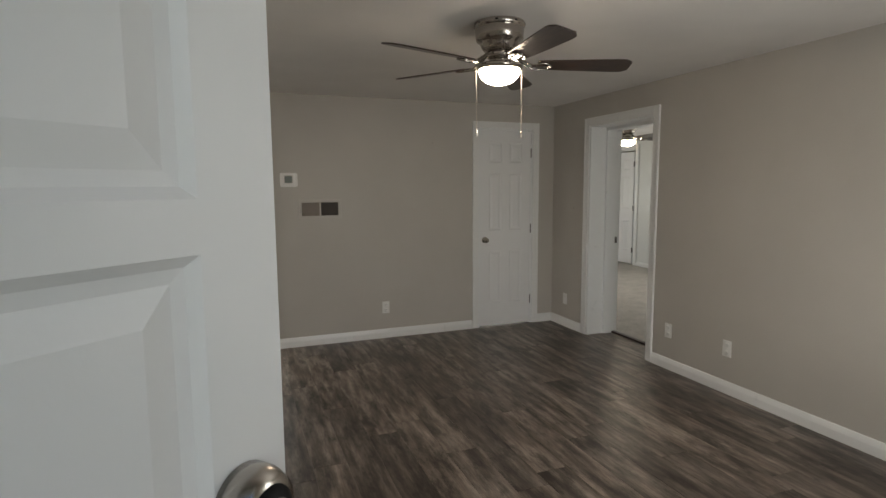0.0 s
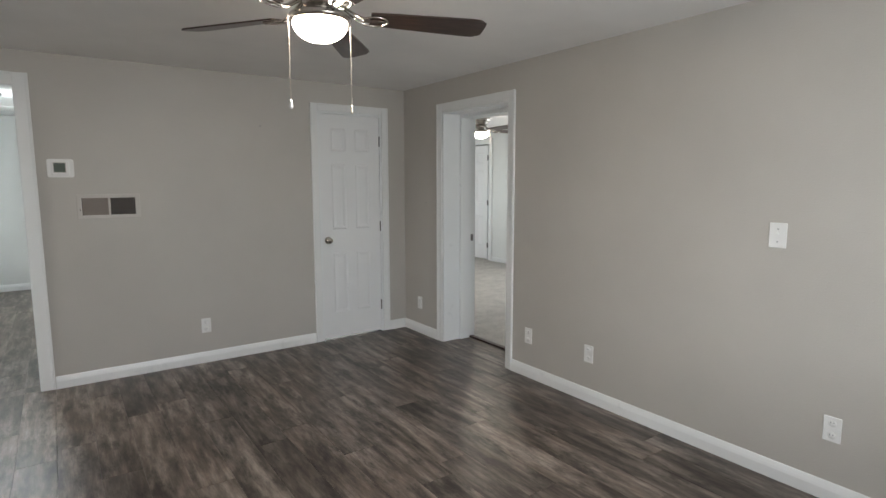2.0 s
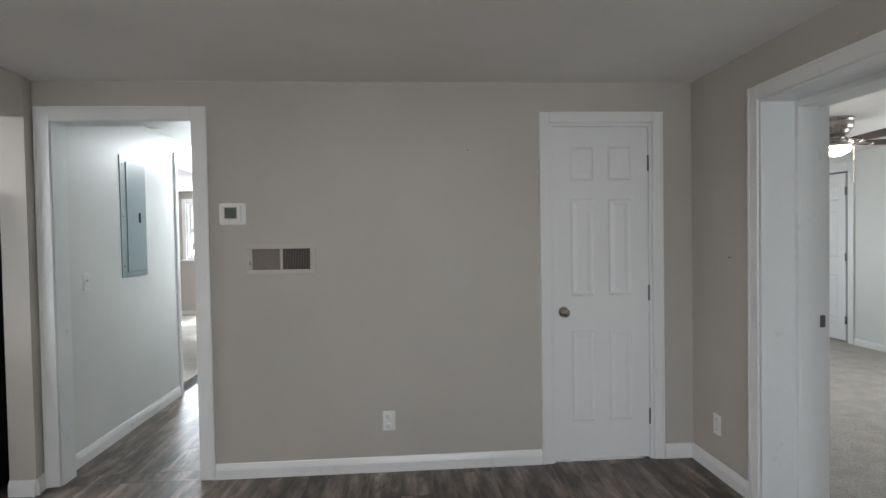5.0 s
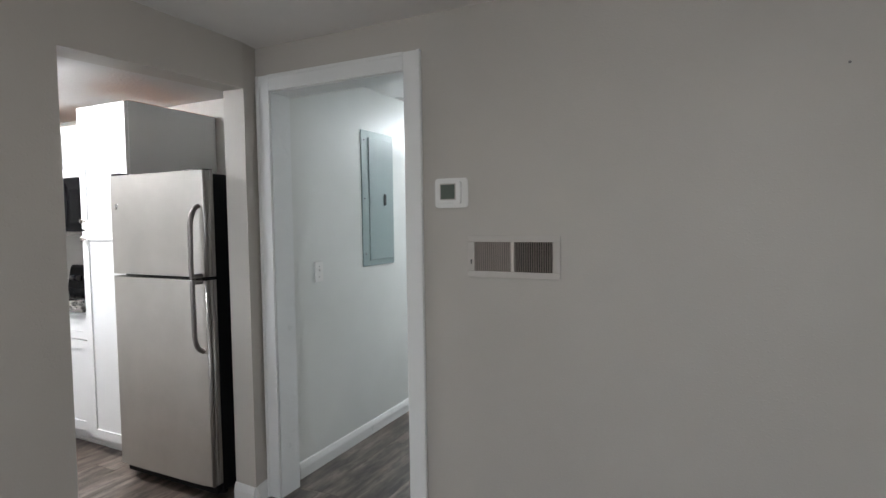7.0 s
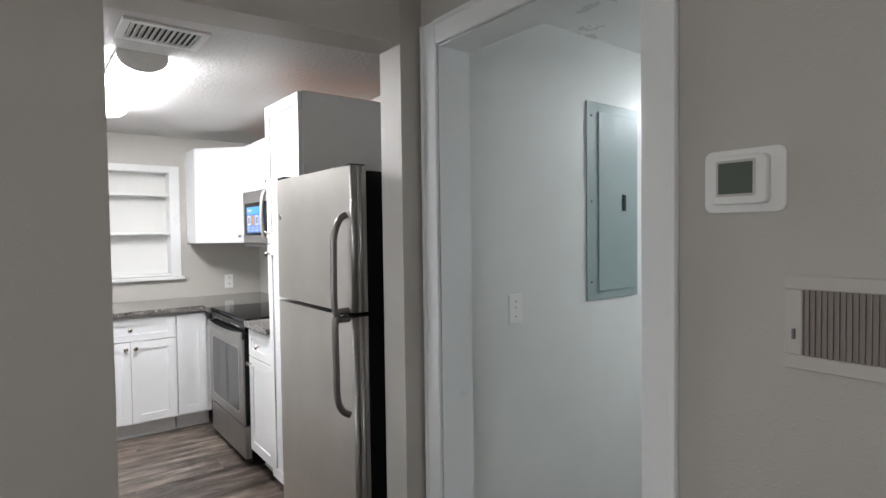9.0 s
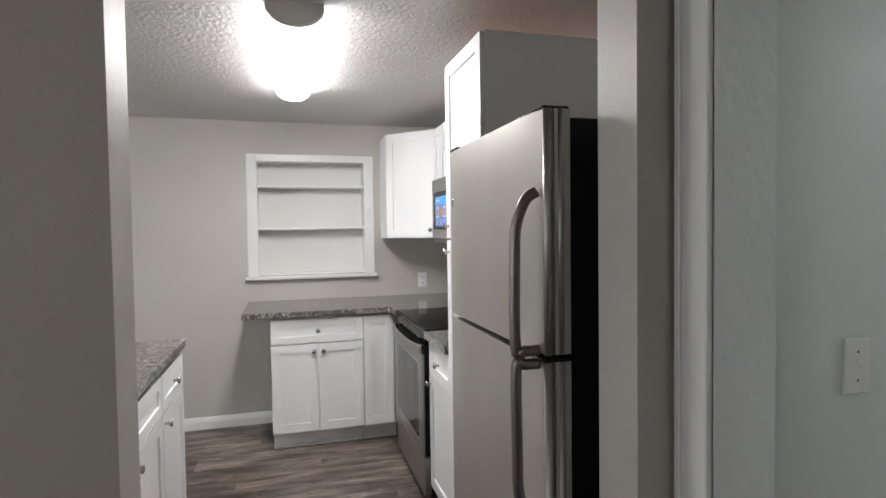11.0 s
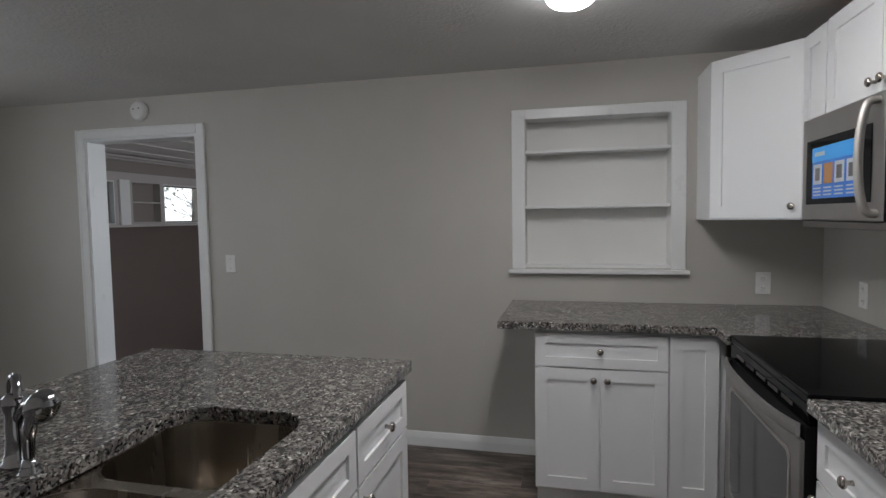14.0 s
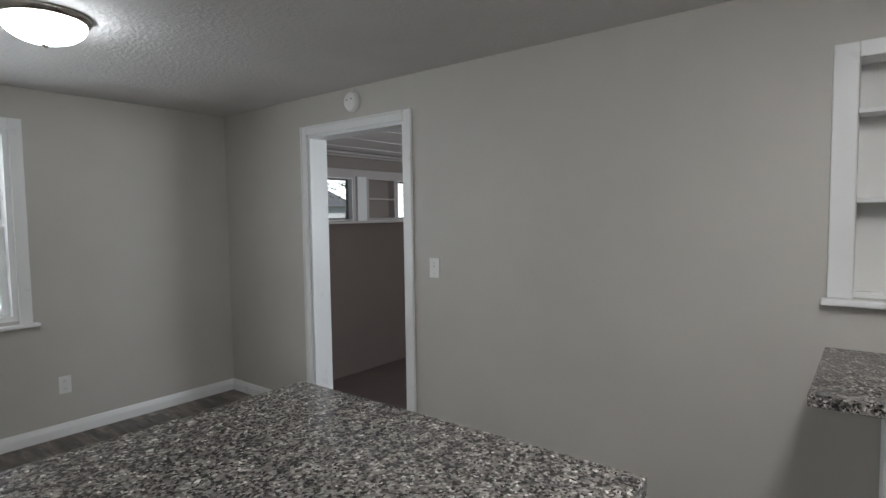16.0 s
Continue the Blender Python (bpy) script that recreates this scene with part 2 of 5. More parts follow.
def popcorn_material():
    m, nt, p = material("knockdown textured ceiling", (0.62, 0.60, 0.58), 0.6)
    v = coords(nt)
    n = noise_tex(nt, v, 55, 3, 0.5)
    r = ramp(nt, n.outputs["Fac"], [(0.45, (0, 0, 0)), (0.62, (1, 1, 1))])
    bump(nt, p, r.outputs[0], 0.3, 0.004)
    slow = noise_tex(nt, v, 1.1, 3)
    col = ramp(nt, slow.outputs["Fac"], [(0.3, (0.58, 0.565, 0.55)), (0.7, (0.66, 0.645, 0.63))])
    nt.links.new(col.outputs[0], p.inputs["Base Color"])
    return m


M_POPCORN = popcorn_material()


def blade_material():
    m, nt, p = material("dark walnut fan blade", (0.04, 0.025, 0.02), 0.3)
    v = coords(nt, (2, 22, 2))
    n = noise_tex(nt, v, 4, 5)
    col = ramp(nt, n.outputs["Fac"], [(0.3, (0.018, 0.010, 0.008)), (0.7, (0.065, 0.038, 0.028))])
    nt.links.new(col.outputs[0], p.inputs["Base Color"])
    return m


M_BLADE = blade_material()


def glow(name, color, strength):
    m, nt, p = material(name, (0.8, 0.8, 0.8), 0.3)
    p.inputs["Emission Color"].default_value = (*color, 1)
    p.inputs["Emission Strength"].default_value = strength
    return m


M_BACKDROP = glow("bright overcast distance", (0.95, 0.98, 1.0), 3.2)
M_FANBOWL = glow("lit frosted fan bowl", (1.0, 0.87, 0.72), 47)
M_TUBE = glow("lit acrylic wrap lens", (1.0, 0.98, 0.96), 50)
M_HALLDOME = glow("lit hall dome glass", (0.94, 0.985, 1.0), 50)
M_DINEDOME = glow("lit dining dome glass", (0.94, 0.98, 1.0), 50)


def glass_material():
    m, nt, p = material("window glass", (1, 1, 1), 0.02)
    p.inputs["Transmission Weight"].default_value = 1.0
    p.inputs["IOR"].default_value = 1.45
    return m


M_GLASS = glass_material()


def leaf_material():
    m, nt, p = material("foliage", (0.07, 0.10, 0.04), 0.7)
    g = nt.nodes.new("ShaderNodeNewGeometry")
    col = ramp(nt, g.outputs["Random Per Island"], [(0.0, (0.16, 0.22, 0.11)), (0.6, (0.25, 0.31, 0.18)), (1.0, (0.36, 0.25, 0.17))])
    nt.links.new(col.outputs[0], p.inputs["Base Color"])
    tl = nt.nodes.new("ShaderNodeBsdfTranslucent")
    nt.links.new(col.outputs[0], tl.inputs["Color"])
    mx = node(nt, "ShaderNodeMixShader", Fac=0.55)
    nt.links.new(p.outputs[0], mx.inputs[1])
    nt.links.new(tl.outputs[0], mx.inputs[2])
    nt.links.new(mx.outputs[0], nt.nodes["Material Output"].inputs["Surface"])
    return m


M_LEAF = leaf_material()
M_BARK = painted("bark", (0.30, 0.27, 0.23), 0.9, 30, 0.01, 0.8, 0.2)
M_GRASS = painted("dry grass", (0.09, 0.10, 0.05), 0.95, 20, 0.02, 0.8, 0.3)
M_SIDING = painted("white siding", (0.7, 0.7, 0.69), 0.6, 40, 0.001, 0.2)
M_ROOF = painted("grey shingle", (0.12, 0.12, 0.125), 0.9, 30, 0.01, 0.6, 0.2)
M_CONCRETE = painted("porch concrete", (0.35, 0.34, 0.32), 0.9, 60, 0.003, 0.5, 0.1)


# ---- building helpers ----
def box(bm, x0, y0, z0, x1, y1, z1, bevel=0.0, seg=1):
    r = bmesh.ops.create_cube(bm, size=1.0)
    vs = r["verts"]
    for v in vs:
        v.co = ((x0 + x1) / 2 + v.co.x * (x1 - x0), (y0 + y1) / 2 + v.co.y * (y1 - y0), (z0 + z1) / 2 + v.co.z * (z1 - z0))
    if bevel:
        es = list({e for v in vs for e in v.link_edges})
        bmesh.ops.bevel(bm, geom=es, offset=bevel, segments=seg, affect="EDGES", profile=0.5)


def boxes(*specs, bevel=0.0, seg=1):
    bm = bmesh.new()
    for s in specs:
        box(bm, *s, bevel=bevel, seg=seg)
    return bm


def lathe(bm, profile, n=28, m=None, arc=2 * math.pi):
    """Turn (radius, z) pairs round the z axis."""
    m = m or Matrix()
    rings = []
    closed = abs(arc - 2 * math.pi) < 1e-6
    count = n if closed else n + 1
    for r, z in profile:
        rings.append([bm.verts.new(m @ Vector((r * math.cos(arc * k / n), r * math.sin(arc * k / n), z))) for k in range(count)])
    for a, b in zip(rings, rings[1:]):
        for k in range(count if closed else count - 1):
            j = (k + 1) % count
            f = bm.faces.new((a[k], a[j], b[j], b[k]))
            f.smooth = True
    bmesh.ops.remove_doubles(bm, verts=[v for ring in (rings[0], rings[-1]) for v in ring], dist=1e-6)


def tube(bm, pts, r, n=10, caps=True):
    pts = [Vector(p) for p in pts]
    rings = []
    a = None
    for i, p in enumerate(pts):
        d = (pts[min(i + 1, len(pts) - 1)] - pts[max(i - 1, 0)]).normalized()
        if a is None:
            a = d.cross(Vector((0, 0, 1)))
            if a.length < 0.05:
                a = d.cross(Vector((1, 0, 0)))
        a = (a - d * a.dot(d)).normalized()
        b = d.cross(a)
        rr = r[i] if isinstance(r, (list, tuple)) else r
        rings.append([bm.verts.new(p + a * (rr * math.cos(2 * math.pi * k / n)) + b * (rr * math.sin(2 * math.pi * k / n))) for k in range(n)])
    for a, b in zip(rings, rings[1:]):
        for k in range(n):
            f = bm.faces.new((a[k], a[(k + 1) % n], b[(k + 1) % n], b[k]))
            f.smooth = True
    if caps:
        bm.faces.new(rings[0][::-1])
        bm.faces.new(rings[-1])


def curve_pts(ctrl, n=8):
    """Smooth points through control points."""
    c = [Vector(p) for p in ctrl]
    out = []
    for i in range(len(c) - 1):
        p0, p1, p2, p3 = c[max(i - 1, 0)], c[i], c[i + 1], c[min(i + 2, len(c) - 1)]
        for k in range(n):
            t = k / n
            out.append(0.5 * ((2 * p1) + (p2 - p0) * t + (2 * p0 - 5 * p1 + 4 * p2 - p3) * t * t + (3 * p1 - p0 - 3 * p2 + p3) * t ** 3))
    out.append(c[-1])
    return out


def mesh_of(name, bm, mat):
    bmesh.ops.recalc_face_normals(bm, faces=bm.faces[:])
    me = bpy.data.meshes.new(name)
    bm.to_mesh(me)
    bm.free()
    if mat:
        me.materials.append(mat)
    return me


def part(name, bm, mat, parent, label="", m=None):
    ob = new(name, mesh_of(name, bm, mat))
    ob.parent = parent
    if m is not None:
        ob.matrix_basis = m
    if label:
        ob["label"] = label
    return ob


def thing(name, m, label, category, group="", kind=""):
    ob = new(name)
    ob.empty_display_size = 0.1
    ob.matrix_basis = m
    return tagged(ob, label, category, group, kind)


def solid(name, bm, mat, label, category, group="", kind="", m=None):
    ob = new(name, mesh_of(name, bm, mat))
    if m is not None:
        ob.matrix_basis = m
    return tagged(ob, label, category, group, kind)


def wall(name, axis, c0, c1, a0, a1, z0, z1, holes, mat, label):
    """A wall from a0 to a1 along axis ('x' or 'y'), c0 to c1 thick, with holes (a0, a1, z0, z1) through it."""
    bm = bmesh.new()

    def put(p, q, lo, hi):
        if q - p > 1e-4 and hi - lo > 1e-4:
            if axis == "x":
                box(bm, p, c0, lo, q, c1, hi)
            else:
                box(bm, c0, p, lo, c1, q, hi)
    at = a0
    for h0, h1, lo, hi in sorted(holes):
        put(at, h0, z0, z1)
        put(h0, h1, z0, lo)
        put(h0, h1, hi, z1)
        at = h1
    put(at, a1, z0, z1)
    return solid(name, bm, mat, label, "wall", kind="structure")


C = 2.285   # ceiling height

# ---- large structure ----
KC = 2.245  # kitchen ceiling
wall("wall_north", "x", 5.10, 5.235, -0.61, 3.53, 0, C, [(-0.513, 0.255, 0, 2.063), (2.322, 2.952, 0, 2.045)], M_WALL, "greige painted living room wall with orange-peel texture")
wall("wall_east", "y", 3.20, 3.53, -0.15, 5.10, 0, C, [(3.607, 4.460, 0, 2.024)], M_WALL, "long greige painted living room wall")


def prism(bm, outline, floors, top):
    """Upright walls on an outline in plan, each corner with its own lower edge."""
    lo = [bm.verts.new((x, y, z)) for (x, y), z in zip(outline, floors)]
    hi = [bm.verts.new((x, y, top)) for x, y in outline]
    n = len(lo)
    bm.faces.new(lo[::-1])
    bm.faces.new(hi)
    for k in range(n):
        bm.faces.new((lo[k], lo[(k + 1) % n], hi[(k + 1) % n], hi[k]))


# the partition leans out of square towards the kitchen opening
bm = bmesh.new()
prism(bm, [(-0.735, 0.0), (-0.61, 0.0), (-0.61, 2.2), (-0.572, 4.145), (-0.729, 4.132), (-0.735, 2.2)], [0] * 6, C)
prism(bm, [(-0.729, 4.132), (-0.572, 4.145), (-0.583, 4.995), (-0.727, 5.003)], [2.040, 2.036, 2.066, 2.070], C)
prism(bm, [(-0.727, 5.003), (-0.583, 4.995), (-0.606, 5.10), (-0.61, 5.235), (-0.735, 5.235)], [0] * 5, C)
solid("wall_partition", bm, M_WALL, "greige partition wall with a plain cased-out kitchen opening", "wall", kind="structure")
# the second hole is an added opening for the front fill lamp
wall("wall_south", "x", -0.15, 0.0, -0.70, 3.20, 0, C, [(-0.59, 0.31, 0, 2.06), (1.2, 2.3, 0.85, 2.0)], M_WALL, "greige front wall with the entrance doorway")
wall("wall_hall_west", "y", -0.70, -0.575, 5.235, 9.65, 0, C, [(6.955, 7.785, 0, 2.10)], M_HALL, "pale grey hallway wall with uneven plaster")
wall("wall_hall_east", "y", 0.37, 0.49, 5.235, 9.65, 0, C, [], M_HALL, "pale grey hallway wall")
wall("wall_hall_end", "x", 9.65, 9.77, -0.70, 0.49, 0, C, [], M_HALL, "pale grey wall closing the hallway")
wall("wall_kitchen_north", "x", 5.68, 5.80, -4.14, -0.70, 0, C, [], M_KWALL, "greige kitchen wall behind the range")
wall("wall_kitchen_west", "y", -4.14, -3.99, -0.11, 5.80, 0, C, [(1.10, 2.005, 0, 1.985), (4.145, 4.955, 1.105, 1.965)], M_KWALL, "greige kitchen wall with a doorway and a recessed shelf niche")
wall("wall_kitchen_south", "x", -0.11, 0.04, -3.99, -0.70, 0, C, [(-2.56, -1.70, 0.80, 1.98)], M_KWALL, "greige dining wall with a white window")
# bedroom through the east opening
# the hole at y 4.6 is added, out of view, for the east bedroom fill
wall("wall_bedroom_east", "y", 6.75, 6.87, 2.25, 9.6, 0, C, [(4.6, 6.2, 0.8, 2.05), (8.06, 8.83, 0, 2.10)], M_HALL, "pale grey-green bedroom wall")
# added light stop: its dark brown gives the door gap its shade
wall("wall_gap_backing", "y", 7.20, 7.30, 7.87, 9.02, 0, C, [], M_BROWN, "unseen dark brown wall added to keep the bedroom door gap dark")
# hole added out of view for the north bedroom fill
wall("wall_bedroom_north", "x", 9.6, 9.72, 3.41, 6.87, 0, C, [(3.8, 5.4, 0.8, 2.05)], M_HALL, "pale grey-green bedroom wall")
wall("wall_bedroom_south", "x", 2.25, 2.37, 3.53, 6.75, 0, C, [], M_HALL, "pale grey-green bedroom wall")
wall("wall_bedroom_west", "y", 3.41, 3.53, 5.235, 9.6, 0, C, [], M_HALL, "pale grey-green bedroom wall")
# room west of the hallway
wall("wall_back_room_west", "y", -4.34, -4.22, 5.80, 12.42, 0, C, [], M_WALL, "greige back bedroom wall")
wall("wall_back_room_east", "y", -0.70, -0.58, 9.77, 12.42, 0, C, [], M_WALL, "greige back bedroom wall")
wall("wall_back_room_north", "x", 12.30, 12.42, -4.22, -0.70, 0, C, [(-2.55, -1.65, 1.05, 2.08)], M_WALL, "greige back bedroom wall with a window")
# sunken sunroom
wall("wall_sunroom_lower", "x", -0.55, -0.42, -8.4, -4.14, -0.37, 1.36, [], M_BROWN, "mauve brown lower sunroom wall")
wall("wall_sunroom_upper", "x", -0.55, -0.44, -8.4, -4.14, 1.36, 2.30, [(-7.42, -6.55, 1.378, 1.855), (-6.49, -6.06, 1.40, 1.85), (-5.81, -4.95, 1.378, 1.855)], M_SUNWHITE, "cool grey upper sunroom wall with low strip windows")
wall("wall_sunroom_west", "y", -8.52, -8.4, -0.55, 4.5, -0.37, 2.30, [], M_SUNWHITE, "cool grey sunroom wall")
# opening added out of view to make room for the sunroom fill lamp
wall("wall_sunroom_north", "x", 4.5, 4.62, -8.52, -4.14, -0.37, 2.30, [(-6.9, -4.9, 0.8, 1.95)], M_BROWN, "mauve brown sunroom wall")

solid("ceiling_living", boxes((-0.735, -0.15, C, 3.53, 5.235, C + 0.1)), M_CEIL, "flat off-white living room ceiling", "ceiling", kind="structure")
solid("ceiling_kitchen", boxes((-3.989, 0.041, KC, -0.737, 5.679, C + 0.1)), M_POPCORN, "knockdown textured kitchen ceiling", "ceiling", kind="structure")
solid("ceiling_hall", boxes((-0.70, 5.237, C, 0.49, 9.77, C + 0.1)), M_TRIM, "glossy white hallway ceiling", "ceiling", kind="structure")
solid("ceiling_bedroom", boxes((3.532, 2.25, C, 7.12, 9.72, C + 0.1)), M_CEIL, "white bedroom ceiling", "ceiling", kind="structure")
solid("ceiling_back_room", boxes((-4.34, 5.802, C, -0.702, 12.42, C + 0.1)), M_CEIL, "white back bedroom ceiling", "ceiling", kind="structure")
bm = boxes((-8.4, -0.44, 2.145, -4.142, 4.5, 2.30))
for i in range(9):
    y = -0.10 + i * 0.50
    box(bm, -8.4, y - 0.010, 2.1415, -4.142, y + 0.010, 2.145)
solid("ceiling_sunroom", bm, M_GLOSSCEIL, "glossy white panelled sunroom ceiling", "ceiling", kind="structure")

floor = solid("floor", boxes((-4.14, -0.15, -0.15, 3.50, 5.235, -0.008), (-0.70, 5.235, -0.15, 0.49, 9.77, -0.0082), (-4.14, 5.235, -0.15, -0.70, 5.80, -0.008)), M_SHADOWGAP, "dark grey-brown wood-look vinyl plank floor", "floor", kind="structure")
solid("carpet_bedroom", boxes((3.50, 2.25, -0.15, 7.12, 9.72, 0.012)), M_CARPET, "pale grey-beige bedroom carpet", "carpet", kind="structure")
solid("carpet_back_room", boxes((-4.34, 5.80, -0.15, -0.70, 12.42, 0.008)), M_CARPET, "pale grey-beige back bedroom carpet", "carpet", kind="structure")
solid("floor_sunroom", boxes((-8.52, -0.55, -0.45, -4.14, 4.62, -0.37)), M_BROWN, "dark sunroom floor one step down", "floor", kind="structure")
bm = bmesh.new()
bmesh.ops.create_grid(bm, x_segments=2, y_segments=2, size=400)
solid("ground", bm, M_GRASS, "dry grassy yard", "ground", kind="structure", m=pose(0, 0, -0.5))
solid("porch", boxes((-1.4, -1.9, -0.5, 1.2, -0.15, -0.03), bevel=0.01), M_CONCRETE, "plain concrete porch slab", "porch", kind="structure")


# slab added out of view overhead to cut the sky light on the entrance door
solid("entrance_sky_shade", boxes((-1.8, -0.95, 2.36, 3.6, -0.15, 2.46)), M_SIDING, "unseen white slab added to shade the entrance door from the sky", "roof", kind="structure")
solid("backdrop", boxes((-115, -60.2, -0.5, -25, -60, 34)), M_BACKDROP, "bright hazy sky beyond the yard", "backdrop", kind="structure")


# baseboards: a tall flat board with a sloped cap, along a line
def baseboard(x0, y0, x1, y1, nx, ny, h=0.088):
    """From (x0, y0) to (x1, y1) on a wall whose face looks along (nx, ny)."""
    bm = bmesh.new()
    prof = [(0, 0), (0.016, 0), (0.016, h - 0.035), (0.013, h - 0.022), (0.008, h - 0.006), (0.004, h), (0, h)]
    ends = []
    for x, y in ((x0, y0), (x1, y1)):
        ends.append([bm.verts.new((x + nx * d, y + ny * d, z)) for d, z in prof])
    n = len(prof)
    for k in range(n):
        bm.faces.new((ends[0][k], ends[0][(k + 1) % n], ends[1][(k + 1) % n], ends[1][k]))
    bm.faces.new(ends[0][::-1])
    bm.faces.new(ends[1])
    return solid("baseboard", bm, M_TRIM, "white painted baseboard along the wall", "baseboard", kind="structure")


for args in (
    (0.342, 5.10, 2.255, 5.10, 0, -1), (3.02, 5.10, 3.184, 5.10, 0, -1),
    (3.20, 0.0, 3.20, 3.535, -1, 0), (3.20, 4.535, 3.20, 5.10, -1, 0),
    (-0.61, 0.0, -0.61, 2.2, 1, 0), (-0.61, 2.2, -0.572, 4.145, 1, -0.02), (-0.583, 4.995, -0.604, 5.085, 0.98, 0.2),
    (0.33, 0.0, 3.184, 0.0, 0, 1),
    (-0.575, 5.30, -0.575, 6.888, 1, 0), (-0.575, 7.852, -0.575, 9.634, 1, 0), (-0.575, 9.65, 0.354, 9.65, 0, -1), (0.37, 5.30, 0.37, 9.65, -1, 0),
    (-3.99, 2.075, -3.99, 4.25, 1, 0), (-3.99, 0.056, -3.99, 1.035, 1, 0), (-3.99, 0.04, -0.735, 0.04, 0, 1), (-0.735, 0.056, -0.735, 2.8, -1, 0),
    (6.75, 2.37, 6.75, 7.97, -1, 0), (-4.204, 12.30, -0.70, 12.30, 0, -1),
):
    baseboard(*args)
baseboard(-0.727, 5.003, -0.583, 4.995, -0.05, -1)
baseboard(-0.729, 4.132, -0.572, 4.145, -0.08, 1)


def casing(name, m, w, h, cw, t, depth, label, mat=None, liner=0.02, cwr=None):
    """Door trim in local x (along the wall) and -y (out of it): opening w wide and h high from x=0."""
    root = thing(name, m, label, "door frame", kind="structure")
    cwr = cwr or cw
    bm = bmesh.new()
    for x0, x1 in ((-cw, 0.0), (w, w + cwr)):
        box(bm, x0, -t, 0, x1, 0, h + cw, bevel=0.004, seg=2)
        edge = x0 if x0 < 0 else x1
        inn = 0.016 if x0 < 0 else -0.016
        box(bm, min(edge, edge + inn), -t - 0.006, 0, max(edge, edge + inn), -t, h + cw, bevel=0.002)
    box(bm, 0.0005, -t, h, w - 0.0005, 0, h + cw, bevel=0.004, seg=2)
    box(bm, 0.0, -t - 0.006, h + cw - 0.016, w, -t, h + cw, bevel=0.002)
    part("trim", bm, M_TRIM, root)
    bm = boxes((-0.003, 0.0, 0, liner, depth, h), (w - liner, 0.0, 0, w + 0.003, depth, h), (liner, 0.0, h - liner, w - liner, depth, h + 0.003))
    part("jamb", bm, mat or M_JAMB, root)
    return root


def raised_panel(bm, x0, x1, z0, z1, y, s):
    """One moulded door panel on the face at y that looks along s (-1 or 1)."""
    rings = []
    for inset, dep in ((0, 0), (0.008, 0.007), (0.018, 0.009), (0.042, 0.003)):
        yy = y - s * dep
        rings.append([bm.verts.new(p) for p in ((x0 + inset, yy, z0 + inset), (x1 - inset, yy, z0 + inset), (x1 - inset, yy, z1 - inset), (x0 + inset, yy, z1 - inset))])
    for a, b in zip(rings, rings[1:]):
        for k in range(4):
            bm.faces.new((a[k], a[(k + 1) % 4], b[(k + 1) % 4], b[k]))
    bm.faces.new(rings[-1])


def panel_leaf(w, h, t, panels):
    """A moulded door leaf from x=0 to w, y=0 to t; panels are (x0, x1, z0, z1) on both faces."""
    bm = bmesh.new()
    xs = sorted({0, w, *[p[0] for p in panels], *[p[1] for p in panels]})
    zs = sorted({0, h, *[p[2] for p in panels], *[p[3] for p in panels]})
    for y, s in ((0, -1), (t, 1)):
        for x0, x1 in zip(xs, xs[1:]):
            for z0, z1 in zip(zs, zs[1:]):
                cx, cz = (x0 + x1) / 2, (z0 + z1) / 2
                if any(p[0] < cx < p[1] and p[2] < cz < p[3] for p in panels):
                    continue
                bm.faces.new([bm.verts.new(c) for c in ((x0, y, z0), (x1, y, z0), (x1, y, z1), (x0, y, z1))])
        for p in panels:
            raised_panel(bm, *p, y, s)
    for q in (((0, 0, 0), (0, t, 0), (0, t, h), (0, 0, h)), ((w, 0, 0), (w, t, 0), (w, t, h), (w, 0, h)), ((0, 0, 0), (w, 0, 0), (w, t, 0), (0, t, 0)), ((0, 0, h), (w, 0, h), (w, t, h), (0, t, h))):
        bm.faces.new([bm.verts.new(c) for c in q])
    bmesh.ops.remove_doubles(bm, verts=bm.verts[:], dist=1e-5)
    return bm


def six_panels(w, h, stile=0.105, mid=0.09):
    pw = (w - 2 * stile - mid) / 2
    cols = ((stile, stile + pw), (w - stile - pw, w - stile))
    rows = ((0.115 * h, 0.39 * h), (0.495 * h, 0.785 * h), (0.84 * h, 0.94 * h))
    return [(a, b, c, d) for a, b in cols for c, d in rows]


def knob_bm(axis_m, rose=0.032, ball=0.026, out=0.062):
    bm = bmesh.new()
    lathe(bm, [(0, 0), (rose, 0), (rose, 0.006), (rose * 0.7, 0.012), (0.011, 0.016), (0.010, out * 0.5), (ball * 0.85, out * 0.62), (ball, out * 0.8), (ball * 0.8, out * 0.97), (0, out)], 24, axis_m)
    return bm


def hinge_bm(z):
    bm = boxes((-0.004, -0.004, z - 0.045, 0.016, 0.0, z + 0.045))
    tube(bm, [(-0.006, -0.006, z - 0.047), (-0.006, -0.006, z + 0.047)], 0.006, 8)
    return bm


def panel_door(name, m, w, h, label, knob_x, knob_z=0.915, hinges=True, hinge_x=0.0, panels=None, t=0.035):
    root = thing(name, m, label, "door", kind="structure")
    leaf = part("leaf", panel_leaf(w, h, t, panels or six_panels(w, h)), M_DOOR, root)
    part("door_knob", knob_bm(pose(knob_x, 0, knob_z, 90)), M_NICKEL, leaf, "brushed nickel door knob")
    part("door_knob", knob_bm(pose(knob_x, t, knob_z, -90)), M_NICKEL, leaf, "brushed nickel door knob")
    if hinges:
        for z in (0.25, h / 2, h - 0.22):
            part("hinge", hinge_bm(z), M_HINGE, root, "dull steel butt hinge", m=pose(hinge_x, 0, 0))
    return root


